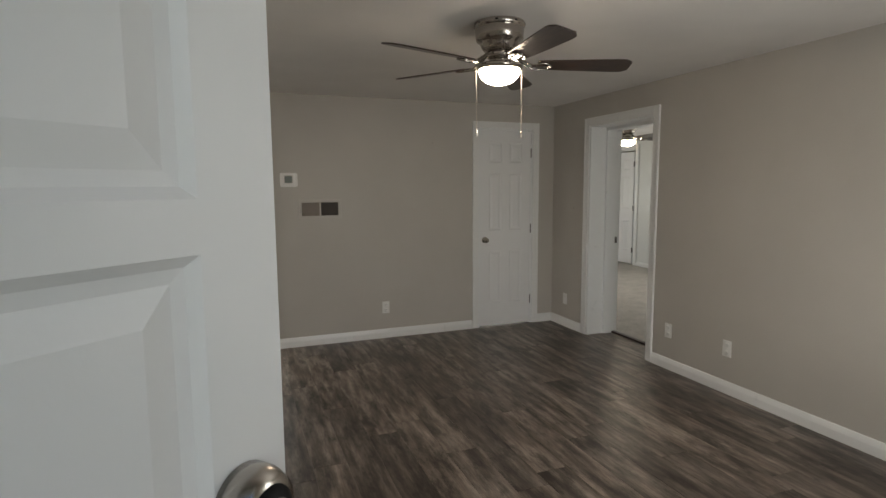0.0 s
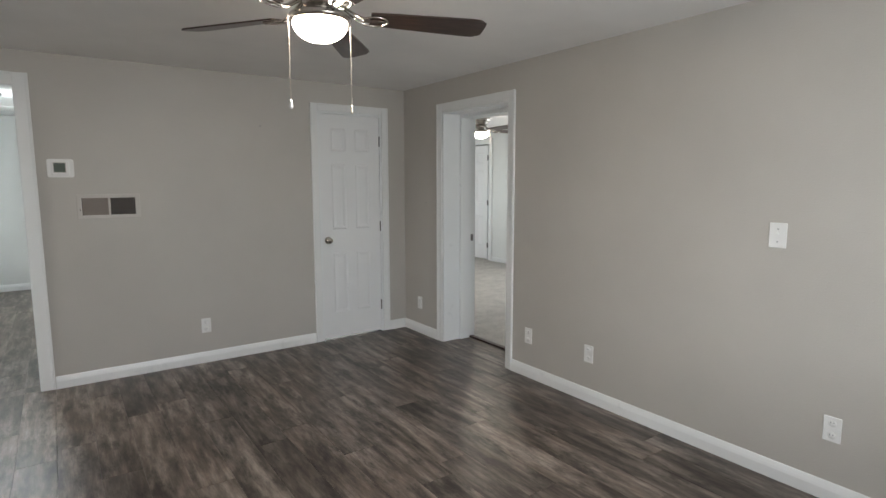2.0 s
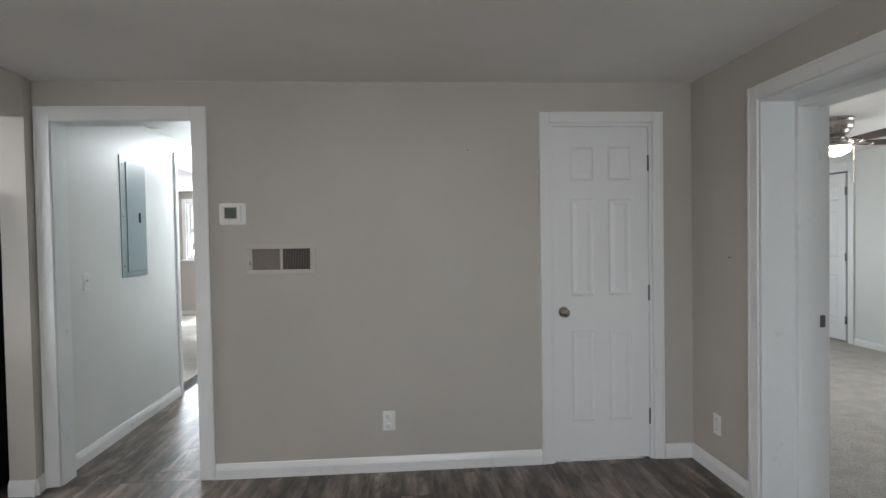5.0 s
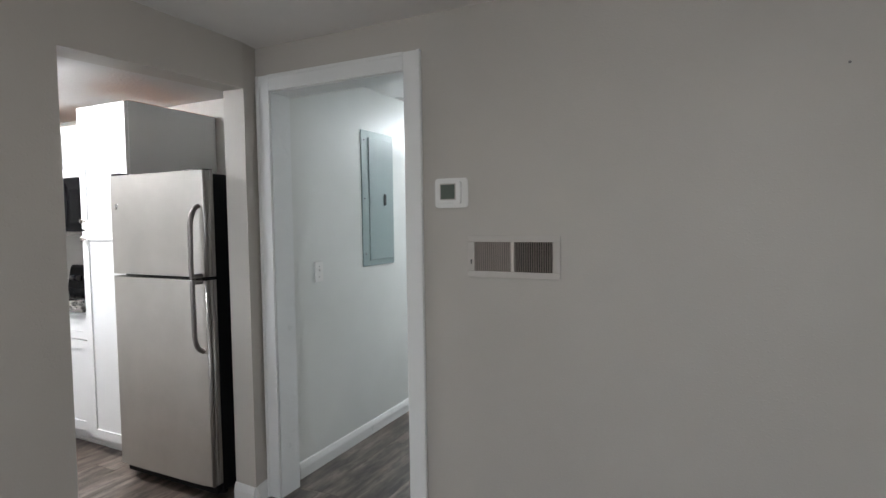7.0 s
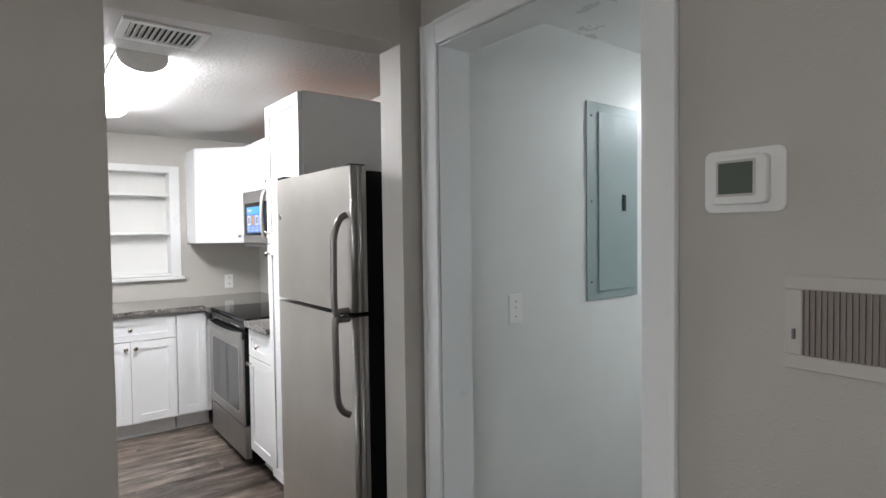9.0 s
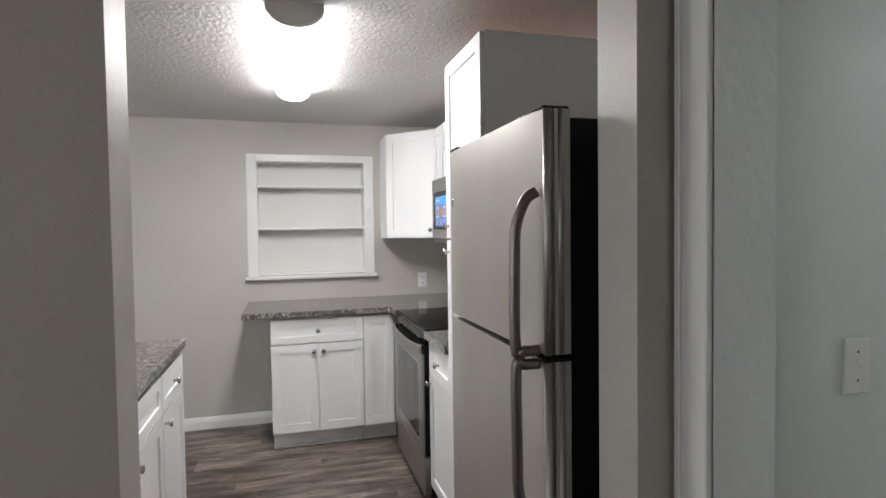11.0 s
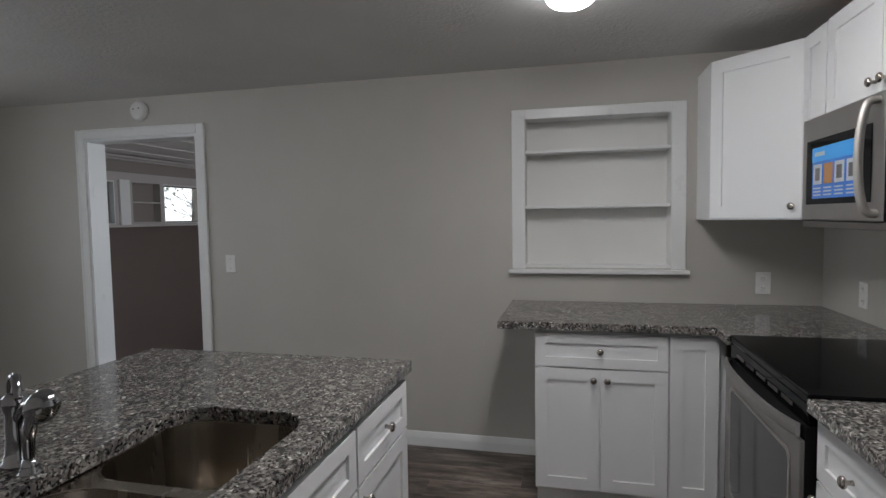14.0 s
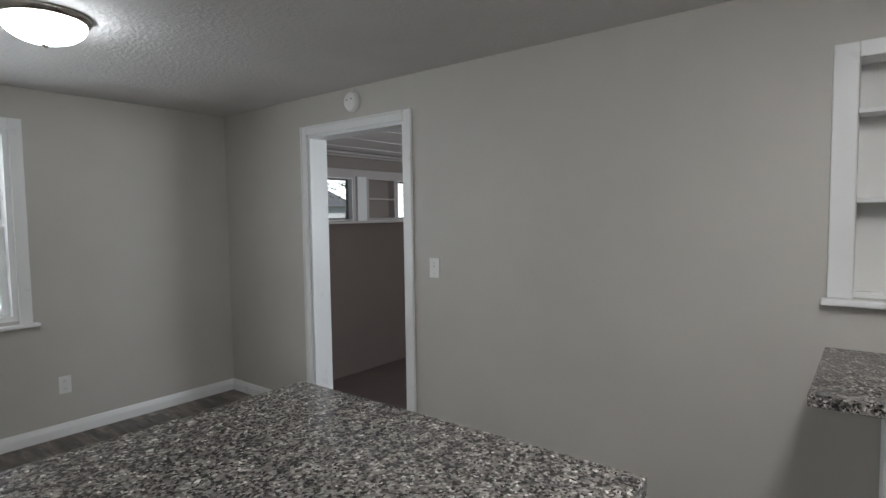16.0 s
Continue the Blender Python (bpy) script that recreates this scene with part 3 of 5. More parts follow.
# hallway opening, closet, bedroom opening, sunroom door, back room door
casing("hall_opening_frame", pose(-0.513, 5.10, 0), 0.768, 2.063, 0.079, 0.014, 0.135, "white painted casing and jamb of the hallway opening", liner=0.003, cwr=0.085)
casing("closet_frame", pose(2.322, 5.10, 0), 0.63, 2.045, 0.062, 0.014, 0.135, "white painted casing of the closet door")
panel_door("closet_door", pose(2.345, 5.108, 0.012), 0.584, 2.01, "closed white six-panel closet door in the wall", 0.055, 0.90, hinge_x=0.590)
root = casing("bedroom_opening_frame", pose(3.20, 4.460, 0, 0, 0, -90), 0.853, 2.024, 0.07, 0.014, 0.175, "white deep cased bedroom opening with a strike plate", liner=0.012)
part("inner_jamb", boxes((-0.003, 0.176, 0, 0.034, 0.335, 2.024), (0.819, 0.176, 0, 0.856, 0.335, 2.024), (0.034, 0.176, 1.984, 0.819, 0.335, 2.027)), M_JAMB, root)
part("strike_plate", boxes((0.0342, 0.285, 0.90, 0.0365, 0.312, 0.96), bevel=0.0008), M_HINGE, root, "dull steel strike plate")
solid("threshold", boxes((3.478, 3.61, 0.0, 3.522, 4.46, 0.018), bevel=0.004), M_BLADE, "dark wooden threshold strip at the carpet edge", "threshold", kind="structure")
root = casing("sunroom_door_frame", pose(-3.99, 2.005, 0, 0, 0, 90) @ pose(-0.905, 0, 0), 0.905, 1.985, 0.062, 0.014, 0.15, "white painted frame of the sunroom doorway with old hinges")
for z in (1.62, 0.95):
    part("hinge_leaf", boxes((0.0202, 0.03, z - 0.045, 0.0225, 0.06, z + 0.045)), M_TRIM, root, "painted-over hinge leaf")
root = casing("back_room_door_frame", pose(-0.575, 6.955, 0, 0, 0, 90), 0.83, 2.10, 0.065, 0.014, 0.125, "white painted frame of the back bedroom doorway")
part("strike_plate", boxes((0.8075, 0.05, 0.93, 0.8098, 0.08, 0.99), bevel=0.0008), M_HINGE, root, "dull steel strike plate")
casing("bedroom_door_frame", pose(6.75, 8.83, 0, 0, 0, -90), 0.77, 2.10, 0.085, 0.014, 0.12, "white painted bedroom door frame")
panel_door("bedroom_door", pose(6.754, 8.807, 0.03, 0, 0, -90), 0.69, 2.03, "white six-panel bedroom door with steel hinges", 0.06, hinge_x=0.70)
# box added behind the door to block daylight, brown to deepen the gap's shade
solid("wall_gap_box", boxes((7.45, 7.77, 0, 7.55, 9.17, C), (6.87, 7.77, 0, 7.45, 7.87, C), (6.87, 9.07, 0, 7.45, 9.17, C)), M_BROWN, "unseen dark brown walls added to block light behind the bedroom door", "wall", kind="structure")

# entrance door, swung inwards
E0 = Vector((0.027, 0.478))
U = Vector((-0.75, -0.66)).normalized()
ang = math.degrees(math.atan2(U.y, U.x))
FD = [(0.068, 0.36, 0.14, 0.72), (0.068, 0.36, 0.80, 1.407), (0.068, 0.36, 1.444, 1.90), (0.44, 0.72, 0.14, 0.72), (0.44, 0.72, 0.80, 1.407), (0.44, 0.72, 1.444, 1.90)]
panel_door("entrance_door", pose(E0.x, E0.y, 0.012, 0, 0, ang), 0.79, 2.03, "white six-panel entrance door standing open", 0.055, 1.06, panels=FD, t=0.04, hinge_x=0.80)

lock = bpy.data.objects["entrance_door"]
for radius, out, mat, name, label in ((0.029, 0.028, M_NICKEL, "lock_body", "round brushed nickel lock body"), (0.021, 0.0335, M_DARK, "lock_ring", "dark recessed lock ring"), (0.012, 0.039, M_HINGE, "lock_button", "dull steel lock button")):
    bm = bmesh.new()
    lathe(bm, [(0, 0), (radius, 0), (radius, out * 0.45), (radius * 0.86, out * 0.9), (radius * 0.6, out), (0, out)], 28, pose(0.043, 0.0405, 1.220, -90))
    part(name, bm, mat, lock, label)

# ---- kitchen ----
def shaker(w, h, t=0.019, rail=0.055):
    """A shaker front in local x, z; face at y=0 looking along -y."""
    bm = bmesh.new()
    for b in ((0, 0, 0, rail, t, h), (w - rail, 0, 0, w, t, h), (rail, 0, 0, w - rail, t, rail), (rail, 0, h - rail, w - rail, t, h)):
        box(bm, *b)
    bmesh.ops.remove_doubles(bm, verts=bm.verts[:], dist=1e-5)
    box(bm, rail - 0.002, 0.008, rail - 0.002, w - rail + 0.002, t - 0.002, h - rail + 0.002)
    return bm


def cab_knob(parent, x, z, y=0.0):
    bm = bmesh.new()
    lathe(bm, [(0, 0), (0.007, 0), (0.0055, 0.006), (0.006, 0.013), (0.0145, 0.018), (0.0155, 0.023), (0.011, 0.028), (0, 0.029)], 18, pose(x, y, z, 90))
    return part("knob", bm, M_NICKEL, parent, "brushed nickel mushroom knob")


def front(root, name, x, z, w, h, knob=None, rail=0.055):
    """A door or drawer front under a cabinet, with a knob at knob = (x, z) in the front."""
    ob = part(name, shaker(w, h, rail=rail), M_CAB, root, m=pose(x, -0.020, z))
    if knob:
        cab_knob(ob, *knob)
    return ob


def base_cabinet(m, w, d, label, fronts, toe=True, name="base_cabinet", open_top=False):
    """Carcass from x=0 to w, y=0 (front) to d; z 0.11 to 0.876. fronts: (name, x, z, w, h, knob)."""
    root = thing(name, m, label, "cabinet", "kitchen base cabinets")
    if open_top:
        bm = boxes((0, 0, 0.11, 0.018, d, 0.876), (w - 0.018, 0, 0.11, w, d, 0.876), (0.018, d - 0.018, 0.11, w - 0.018, d, 0.876), (0.018, 0, 0.11, w - 0.018, 0.018, 0.876), (0.018, 0.018, 0.11, w - 0.018, d - 0.018, 0.128))
    else:
        bm = boxes((0.0, 0.0, 0.11, w, d, 0.876))
    part("body", bm, M_CAB, root)
    if toe:
        part("toe_kick", boxes((0.004, 0.075, 0.0, w - 0.004, d - 0.01, 0.11)), M_CAB, root)
        part("shoe_strip", boxes((0.002, 0.062, 0.0, w - 0.002, 0.0745, 0.016), bevel=0.003), M_TRIM, root)
    for f in fronts:
        front(root, *f, rail=0.045 if f[4] < 0.2 else 0.055)
    return root


R_W = pose(-3.38, 4.25, 0, 0, 0, 90)
base_cabinet(R_W, 0.59, 0.605, "white shaker base cabinet with one drawer over two doors", [
    ("drawer", 0.004, 0.705, 0.582, 0.155, (0.291, 0.078)),
    ("door", 0.004, 0.125, 0.288, 0.572, (0.262, 0.525)), ("door", 0.298, 0.125, 0.288, 0.572, (0.028, 0.525))])
base_cabinet(pose(-3.38, 4.8405, 0, 0, 0, 90), 0.235, 0.605, "narrow white shaker corner cabinet with one tall door", [("door", 0.004, 0.125, 0.200, 0.735, None)])
base_cabinet(pose(-2.398, 5.07, 0), 0.393, 0.605, "white shaker base cabinet, drawer over door, beside the range", [
    ("drawer", 0.006, 0.705, 0.38, 0.155, (0.19, 0.078)), ("door", 0.006, 0.125, 0.38, 0.572, (0.03, 0.53))])

# pantry
root = thing("pantry_cabinet", pose(-2.002, 5.06, 0), "tall white shaker pantry cabinet beside the refrigerator", "cabinet")
part("body", boxes((0, 0, 0.09, 0.455, 0.615, 2.125)), M_CAB, root)
part("toe_kick", boxes((0.004, 0.07, 0, 0.451, 0.6, 0.09)), M_CAB, root)
part("top_board", boxes((0.01, 0.01, 2.126, 0.445, 0.605, 2.13)), M_RAW, root, "raw chipboard top")
front(root, "door", 0.004, 0.10, 0.447, 1.28, (0.03, 1.23))
front(root, "door", 0.004, 1.39, 0.447, 0.73, (0.03, 0.05))

# wall cabinets
root = thing("wall_cabinet", pose(0, 0, 1.37), "white diagonal corner wall cabinet with one door", "cabinet", "kitchen wall cabinets")
bm = bmesh.new()
foot = [(-3.988, 5.07), (-3.69, 5.07), (-3.385, 5.375), (-3.385, 5.678), (-3.988, 5.678)]
lo = [bm.verts.new((x, y, 0)) for x, y in foot]
hi = [bm.verts.new((x, y, 0.752)) for x, y in foot]
bm.faces.new(lo[::-1])
bm.faces.new(hi)
for k in range(5):
    bm.faces.new((lo[k], lo[(k + 1) % 5], hi[(k + 1) % 5], hi[k]))
part("body", bm, M_CAB, root)
ob = part("door", shaker(0.405, 0.735), M_CAB, root, m=pose(-3.677, 5.069, 0.008, 0, 0, 45))
cab_knob(ob, 0.375, 0.05)
root = thing("wall_cabinet", pose(-3.383, 5.372, 1.37), "narrow white shaker wall cabinet", "cabinet", "kitchen wall cabinets")
part("body", boxes((0, 0, 0, 0.214, 0.306, 0.752)), M_CAB, root)
part("top_board", boxes((0.01, 0.01, 0.753, 0.204, 0.30, 0.757)), M_RAW, root, "raw chipboard top")
front(root, "door", 0.004, 0.008, 0.206, 0.735)
root = thing("wall_cabinet", pose(-3.165, 5.372, 1.75), "white shaker wall cabinet with two doors above the microwave", "cabinet", "kitchen wall cabinets")
part("body", boxes((0, 0, 0, 0.765, 0.306, 0.372)), M_CAB, root)
part("top_board", boxes((0.01, 0.01, 0.373, 0.755, 0.30, 0.377)), M_RAW, root, "raw chipboard top")
front(root, "door", 0.004, 0.008, 0.376, 0.358, (0.345, 0.05))
front(root, "door", 0.385, 0.008, 0.376, 0.358, (0.03, 0.05))


def slab(loops, z0, z1, bev):
    """A slab from an outer outline and, where given, a hole."""
    bm = bmesh.new()
    edges = []
    for loop in loops:
        vs = [bm.verts.new((x, y, z1)) for x, y in loop]
        edges += [bm.edges.new((vs[k], vs[(k + 1) % len(vs)])) for k in range(len(vs))]
    bmesh.ops.triangle_fill(bm, edges=edges, use_beauty=True)
    r = bmesh.ops.extrude_face_region(bm, geom=bm.faces[:])
    bmesh.ops.translate(bm, verts=[v for v in r["geom"] if isinstance(v, bmesh.types.BMVert)], vec=(0, 0, z0 - z1))
    bmesh.ops.recalc_face_normals(bm, faces=bm.faces[:])
    sharp = [e for e in bm.edges if len(e.link_faces) == 2 and e.calc_face_angle(0) > 0.8]
    bmesh.ops.bevel(bm, geom=sharp, offset=bev, segments=2, affect="EDGES", profile=0.5)
    return bm


def countertop(name, loops, z0, z1, label):
    return solid(name, slab(loops, z0, z1, 0.004), M_GRANITE, label, "countertop")


def rounded(x0, y0, x1, y1, r, n=8):
    pts = []
    for cx, cy, a in ((x1 - r, y1 - r, 0), (x0 + r, y1 - r, 90), (x0 + r, y0 + r, 180), (x1 - r, y0 + r, 270)):
        for k in range(n + 1):
            t = radians(a + 90 * k / n)
            pts.append((cx + r * math.cos(t), cy + r * math.sin(t)))
    return pts


countertop("countertop", [[(-3.988, 4.08), (-3.33, 4.08), (-3.33, 5.005), (-3.315, 5.02), (-3.158, 5.02), (-3.158, 5.678), (-3.988, 5.678)]], 0.878, 0.915, "speckled brown-grey granite corner countertop on white cabinets")
countertop("countertop", [[(-2.400, 5.025), (-2.005, 5.025), (-2.005, 5.678), (-2.400, 5.678)]], 0.878, 0.915, "short speckled granite countertop between range and pantry")

# recessed shelf niche
root = thing("shelf_niche", pose(-3.99, 4.55, 1.10), "white built-in recessed wall shelf with two empty shelves", "shelf")
NB = boxes((-0.146, -0.403, 0.007, -0.138, 0.403, 0.863))
part("back_panel", NB, M_NICHE, root)
part("side_panel", boxes((-0.138, -0.404, 0.006, 0.0, -0.392, 0.864)), M_NICHE, root)
part("side_panel", boxes((-0.138, 0.392, 0.006, 0.0, 0.404, 0.864)), M_NICHE, root)
part("top_panel", boxes((-0.138, -0.392, 0.852, 0.0, 0.392, 0.864)), M_TRIM, root)
part("bottom_panel", boxes((-0.138, -0.392, 0.006, 0.0, 0.392, 0.018)), M_TRIM, root)
for z in (0.343, 0.66):
    part("shelf", boxes((-0.138, -0.3915, z, -0.012, 0.3915, z + 0.018), bevel=0.002), M_TRIM, root)
part("frame", boxes((0.0, -0.468, 0.0, 0.016, -0.392, 0.905), (0.0, 0.392, 0.0, 0.016, 0.468, 0.905), (0.0, -0.392, 0.850, 0.016, 0.392, 0.905), bevel=0.003), M_TRIM, root)
part("sill", boxes((0.0, -0.485, -0.026, 0.045, 0.485, -0.002), bevel=0.004), M_TRIM, root)

# refrigerator
root = thing("refrigerator", pose(-1.509, 4.901, 0), "stainless top-freezer refrigerator with black sides and curved handles", "refrigerator")
part("body", boxes((0.004, 0.075, 0.035, 0.718, 0.735, 1.665), bevel=0.006, seg=2), M_DARK, root, "matte black cabinet sides")


def fridge_door(z0, z1):
    bm = bmesh.new()
    n = 14
    pts = []
    for k in range(n + 1):
        x = 0.722 * k / n
        pts.append((x, 0.012 - 0.012 * (1 - (2 * k / n - 1) ** 8)))
    lo = [bm.verts.new((x, y, z0)) for x, y in pts] + [bm.verts.new((0.722, 0.068, z0)), bm.verts.new((0, 0.068, z0))]
    hi = [bm.verts.new((v.co.x, v.co.y, z1)) for v in lo]
    q = len(lo)
    for k in range(q):
        f = bm.faces.new((lo[k], lo[(k + 1) % q], hi[(k + 1) % q], hi[k]))
        f.smooth = k < n
    for e in bm.edges:
        if abs(e.verts[0].co.z - e.verts[1].co.z) < 1e-6:
            e.smooth = False
    bm.faces.new(lo[::-1])
    bm.faces.new(hi)
    return bm


for z0, z1 in ((1.150, 1.680), (0.085, 1.134)):
    dr_ = part("door", fridge_door(z0, z1), M_STEEL, root, "brushed stainless door")
    bm = boxes((0.7225, 0.030, z0, 0.727, 0.068, z1))
    for y, rr in ((0.016, 0.010), (0.046, 0.008)):
        tube(bm, [(0.7225, y, z0), (0.7225, y, z1)], rr, 12)
    part("side_trim", bm, M_STEELMID, dr_, "ribbed dark steel door edge")
    part("top_cap", boxes((0.60, 0.004, z1 + 0.0002, 0.728, 0.066, z1 + 0.005), bevel=0.0015), M_DARK, dr_, "black plastic end cap")
    part("gasket", boxes((0.01, 0.0685, z0 + 0.01, 0.70, 0.0745, z1 - 0.01)), M_DARK, dr_, "black door gasket")
    hx = 0.700
    if z0 > 1:
        c = [(hx, 0.0, 1.504), (hx - 0.004, -0.024, 1.486), (hx - 0.008, -0.044, 1.43), (hx - 0.008, -0.048, 1.36), (hx - 0.008, -0.048, 1.165), (hx, -0.03, 1.158), (hx, 0.002, 1.158)]
    else:
        c = [(hx, 0.002, 1.128), (hx, -0.03, 1.128), (hx - 0.004, -0.048, 1.122), (hx - 0.004, -0.048, 0.95), (hx - 0.004, -0.046, 0.85), (hx - 0.002, -0.030, 0.80), (hx, 0.0, 0.778)]
    bm = bmesh.new()
    tube(bm, curve_pts(c, 6), 0.0125, 12)
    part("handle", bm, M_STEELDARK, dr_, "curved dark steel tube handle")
    if z0 > 1:
        bm = bmesh.new()
        lathe(bm, [(0, 0), (0.016, 0), (0.016, 0.004), (0.011, 0.007), (0, 0.007)], 20, pose(0.055, 0.008, 1.512, 90))
        part("badge", bm, M_CHROME, dr_, "small round chrome badge")
part("hinge_cap", boxes((0.01, 0.01, 1.682, 0.08, 0.07, 1.694), bevel=0.003), M_DARK, root)
part("toe_grille", boxes((0.01, 0.045, 0.03, 0.71, 0.075, 0.08)), M_DARK, root, "black toe grille")
for x in (0.05, 0.67):
    for y in (0.12, 0.68):
        bm = bmesh.new()
        lathe(bm, [(0, 0), (0.02, 0), (0.02, 0.012), (0.01, 0.014), (0.01, 0.036), (0, 0.036)], 14, pose(x, y, 0))
        part("foot", bm, M_DARK, root)

# range
root = thing("range", pose(-3.150, 5.03, 0), "freestanding stainless electric range with a black glass cooktop", "stove")
part("body", boxes((0.003, 0.03, 0.03, 0.742, 0.645, 0.895)), M_DARK, root, "black enamel sides")
part("cooktop", boxes((0.0, 0.0, 0.896, 0.745, 0.58, 0.922), bevel=0.005, seg=2), M_BLACKGLASS, root, "black ceramic glass cooktop")
part("vent_strip", boxes((0.004, 0.004, 0.835, 0.741, 0.029, 0.894), bevel=0.003), M_BLACKGLASS, root, "black strip under the cooktop")
for i in range(5):
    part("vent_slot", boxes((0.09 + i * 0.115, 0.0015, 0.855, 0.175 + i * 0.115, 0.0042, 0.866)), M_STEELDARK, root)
dr_ = part("oven_door", boxes((0.004, -0.001, 0.265, 0.741, 0.029, 0.832)), M_DARK, root, "black oven door body")
part("door_skin", boxes((0.004, -0.013, 0.265, 0.741, -0.0012, 0.795), bevel=0.005, seg=2), M_STEELMID, dr_, "stainless oven door front")
part("window_rim", slab([rounded(0.070, 0.322, 0.675, 0.742, 0.035), rounded(0.082, 0.334, 0.663, 0.730, 0.028)], 0.0131, 0.0165, 0.001), M_STEEL, dr_, "stainless window rim", m=pose(0, 0, 0, 90))
part("window", slab([rounded(0.083, 0.335, 0.662, 0.729, 0.027)], 0.0131, 0.0150, 0.0005), M_OVENGLASS, dr_, "smoked glass oven window", m=pose(0, 0, 0, 90))
bm = bmesh.new()
rings = []
for k in range(17):
    u = k / 16
    x = 0.012 + 0.721 * u
    y = -0.016 - 0.024 * (1 - abs(2 * u - 1) ** 3.5)
    drop = 0.010 * (1 - (2 * u - 1) ** 2)
    rings.append([bm.verts.new((x, y + d, 0.822 - drop + z)) for d, z in ((0.004, 0.018), (-0.004, 0.016), (-0.008, 0.004), (-0.008, -0.012), (-0.003, -0.020), (0.004, -0.018))])
for a, b in zip(rings, rings[1:]):
    for k in range(6):
        f = bm.faces.new((a[k], a[(k + 1) % 6], b[(k + 1) % 6], b[k]))
bm.faces.new(rings[0][::-1])
bm.faces.new(rings[-1])
part("handle", bm, M_STEELMID, dr_, "flat bowed stainless handle")
for x in (0.015, 0.700):
    part("handle_mount", boxes((x, -0.018, 0.806, x + 0.026, 0.004, 0.834), bevel=0.003), M_DARK, dr_, "black handle mount")
part("drawer", boxes((0.004, -0.008, 0.055, 0.741, 0.029, 0.255), bevel=0.005, seg=2), M_STEELMID, root, "stainless storage drawer")
bm = bmesh.new()
sec = [(0.555, 0.922), (0.585, 1.085), (0.60, 1.10), (0.645, 1.10), (0.645, 0.896), (0.581, 0.896), (0.581, 0.922)]
ends = [[bm.verts.new((x, y, z)) for y, z in sec] for x in (0.002, 0.743)]
for k in range(len(sec)):
    bm.faces.new((ends[0][k], ends[0][(k + 1) % len(sec)], ends[1][(k + 1) % len(sec)], ends[1][k]))
bm.faces.new(ends[0][::-1])
bm.faces.new(ends[1])
part("control_panel", bm, M_BLACKGLASS, root, "black glass control panel")
part("display", boxes((0.29, -0.001, 0.05, 0.45, 0.001, 0.10)), M_LCD, root, m=pose(0, 0.5625, 0.942, -10.3) @ pose(0, -0.0022, 0))
for x in (0.06, 0.14, 0.60, 0.68):
    bm = bmesh.new()
    lathe(bm, [(0, 0), (0.02, 0), (0.018, 0.02), (0, 0.021)], 18, pose(x, 0.567, 1.00, 80))
    part("dial", bm, M_STEELDARK, root)

# microwave
root = thing("microwave", pose(-3.155, 5.275, 1.345), "stainless over-the-range microwave with a blue leaflet on its glass", "microwave")
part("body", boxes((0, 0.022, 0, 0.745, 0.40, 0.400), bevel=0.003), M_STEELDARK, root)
dr_ = part("door", boxes((0.001, 0, 0.028, 0.565, 0.0215, 0.398), bevel=0.004, seg=2), M_STEELMID, root, "stainless microwave door")
part("window", boxes((0.045, -0.0028, 0.085, 0.50, 0.0005, 0.315), bevel=0.001), M_BLACKGLASS, dr_, "black glass window")
part("control_panel", boxes((0.567, 0, 0.028, 0.744, 0.0215, 0.398), bevel=0.004), M_BLACKGLASS, root)
part("vent_grille", boxes((0.001, 0.004, 0.001, 0.744, 0.0215, 0.026), bevel=0.002), M_STEELDARK, root)
bm = bmesh.new()
tube(bm, curve_pts([(0.532, 0.0, 0.375), (0.532, -0.03, 0.365), (0.532, -0.045, 0.30), (0.532, -0.05, 0.21), (0.532, -0.045, 0.12), (0.532, -0.03, 0.06), (0.532, 0.0, 0.05)], 6), 0.012, 12)
part("handle", bm, M_STEEL, dr_, "curved stainless handle")
lf = part("leaflet", boxes((0.10, -0.0042, 0.105, 0.44, -0.0029, 0.285)), M_BLUE, dr_, "blue instruction leaflet taped to the glass")
part("leaflet_band", boxes((0.10, -0.0050, 0.235, 0.44, -0.0043, 0.285)), M_LIGHTBLUE, lf)
part("leaflet_title", boxes((0.12, -0.0056, 0.254, 0.20, -0.0051, 0.268)), M_PAPER, lf)
for i in range(4):
    x = 0.112 + i * 0.082
    part("leaflet_panel", boxes((x, -0.0050, 0.155, x + 0.066, -0.0043, 0.225)), M_ORANGE if i == 1 else M_PAPER, lf)
    for j in range(3):
        part("leaflet_line", boxes((x, -0.0050, 0.115 + j * 0.012, x + 0.06, -0.0043, 0.120 + j * 0.012)), M_PAPER, lf)
    if i != 1:
        part("leaflet_picture", boxes((x + 0.014, -0.0056, 0.168, x + 0.052, -0.0051, 0.212)), M_STEELDARK, lf)

# island
IX0, IX1 = -2.54, -0.80
base_cabinet(pose(-2.10, 3.86, 0, 0, 0, 180), 0.44, 0.60, "white shaker island cabinet with a drawer over a door", [
    ("drawer", 0.006, 0.705, 0.428, 0.155, (0.214, 0.078)), ("door", 0.006, 0.125, 0.428, 0.572, (0.032, 0.53))], name="island_cabinet")
base_cabinet(pose(-1.20, 3.86, 0, 0, 0, 180), 0.899, 0.60, "white shaker sink cabinet with a false drawer front over two doors", [
    ("false_front", 0.006, 0.705, 0.887, 0.155, None), ("door", 0.006, 0.125, 0.44, 0.572, (0.408, 0.53)), ("door", 0.453, 0.125, 0.44, 0.572, (0.032, 0.53))], name="island_cabinet", open_top=True)
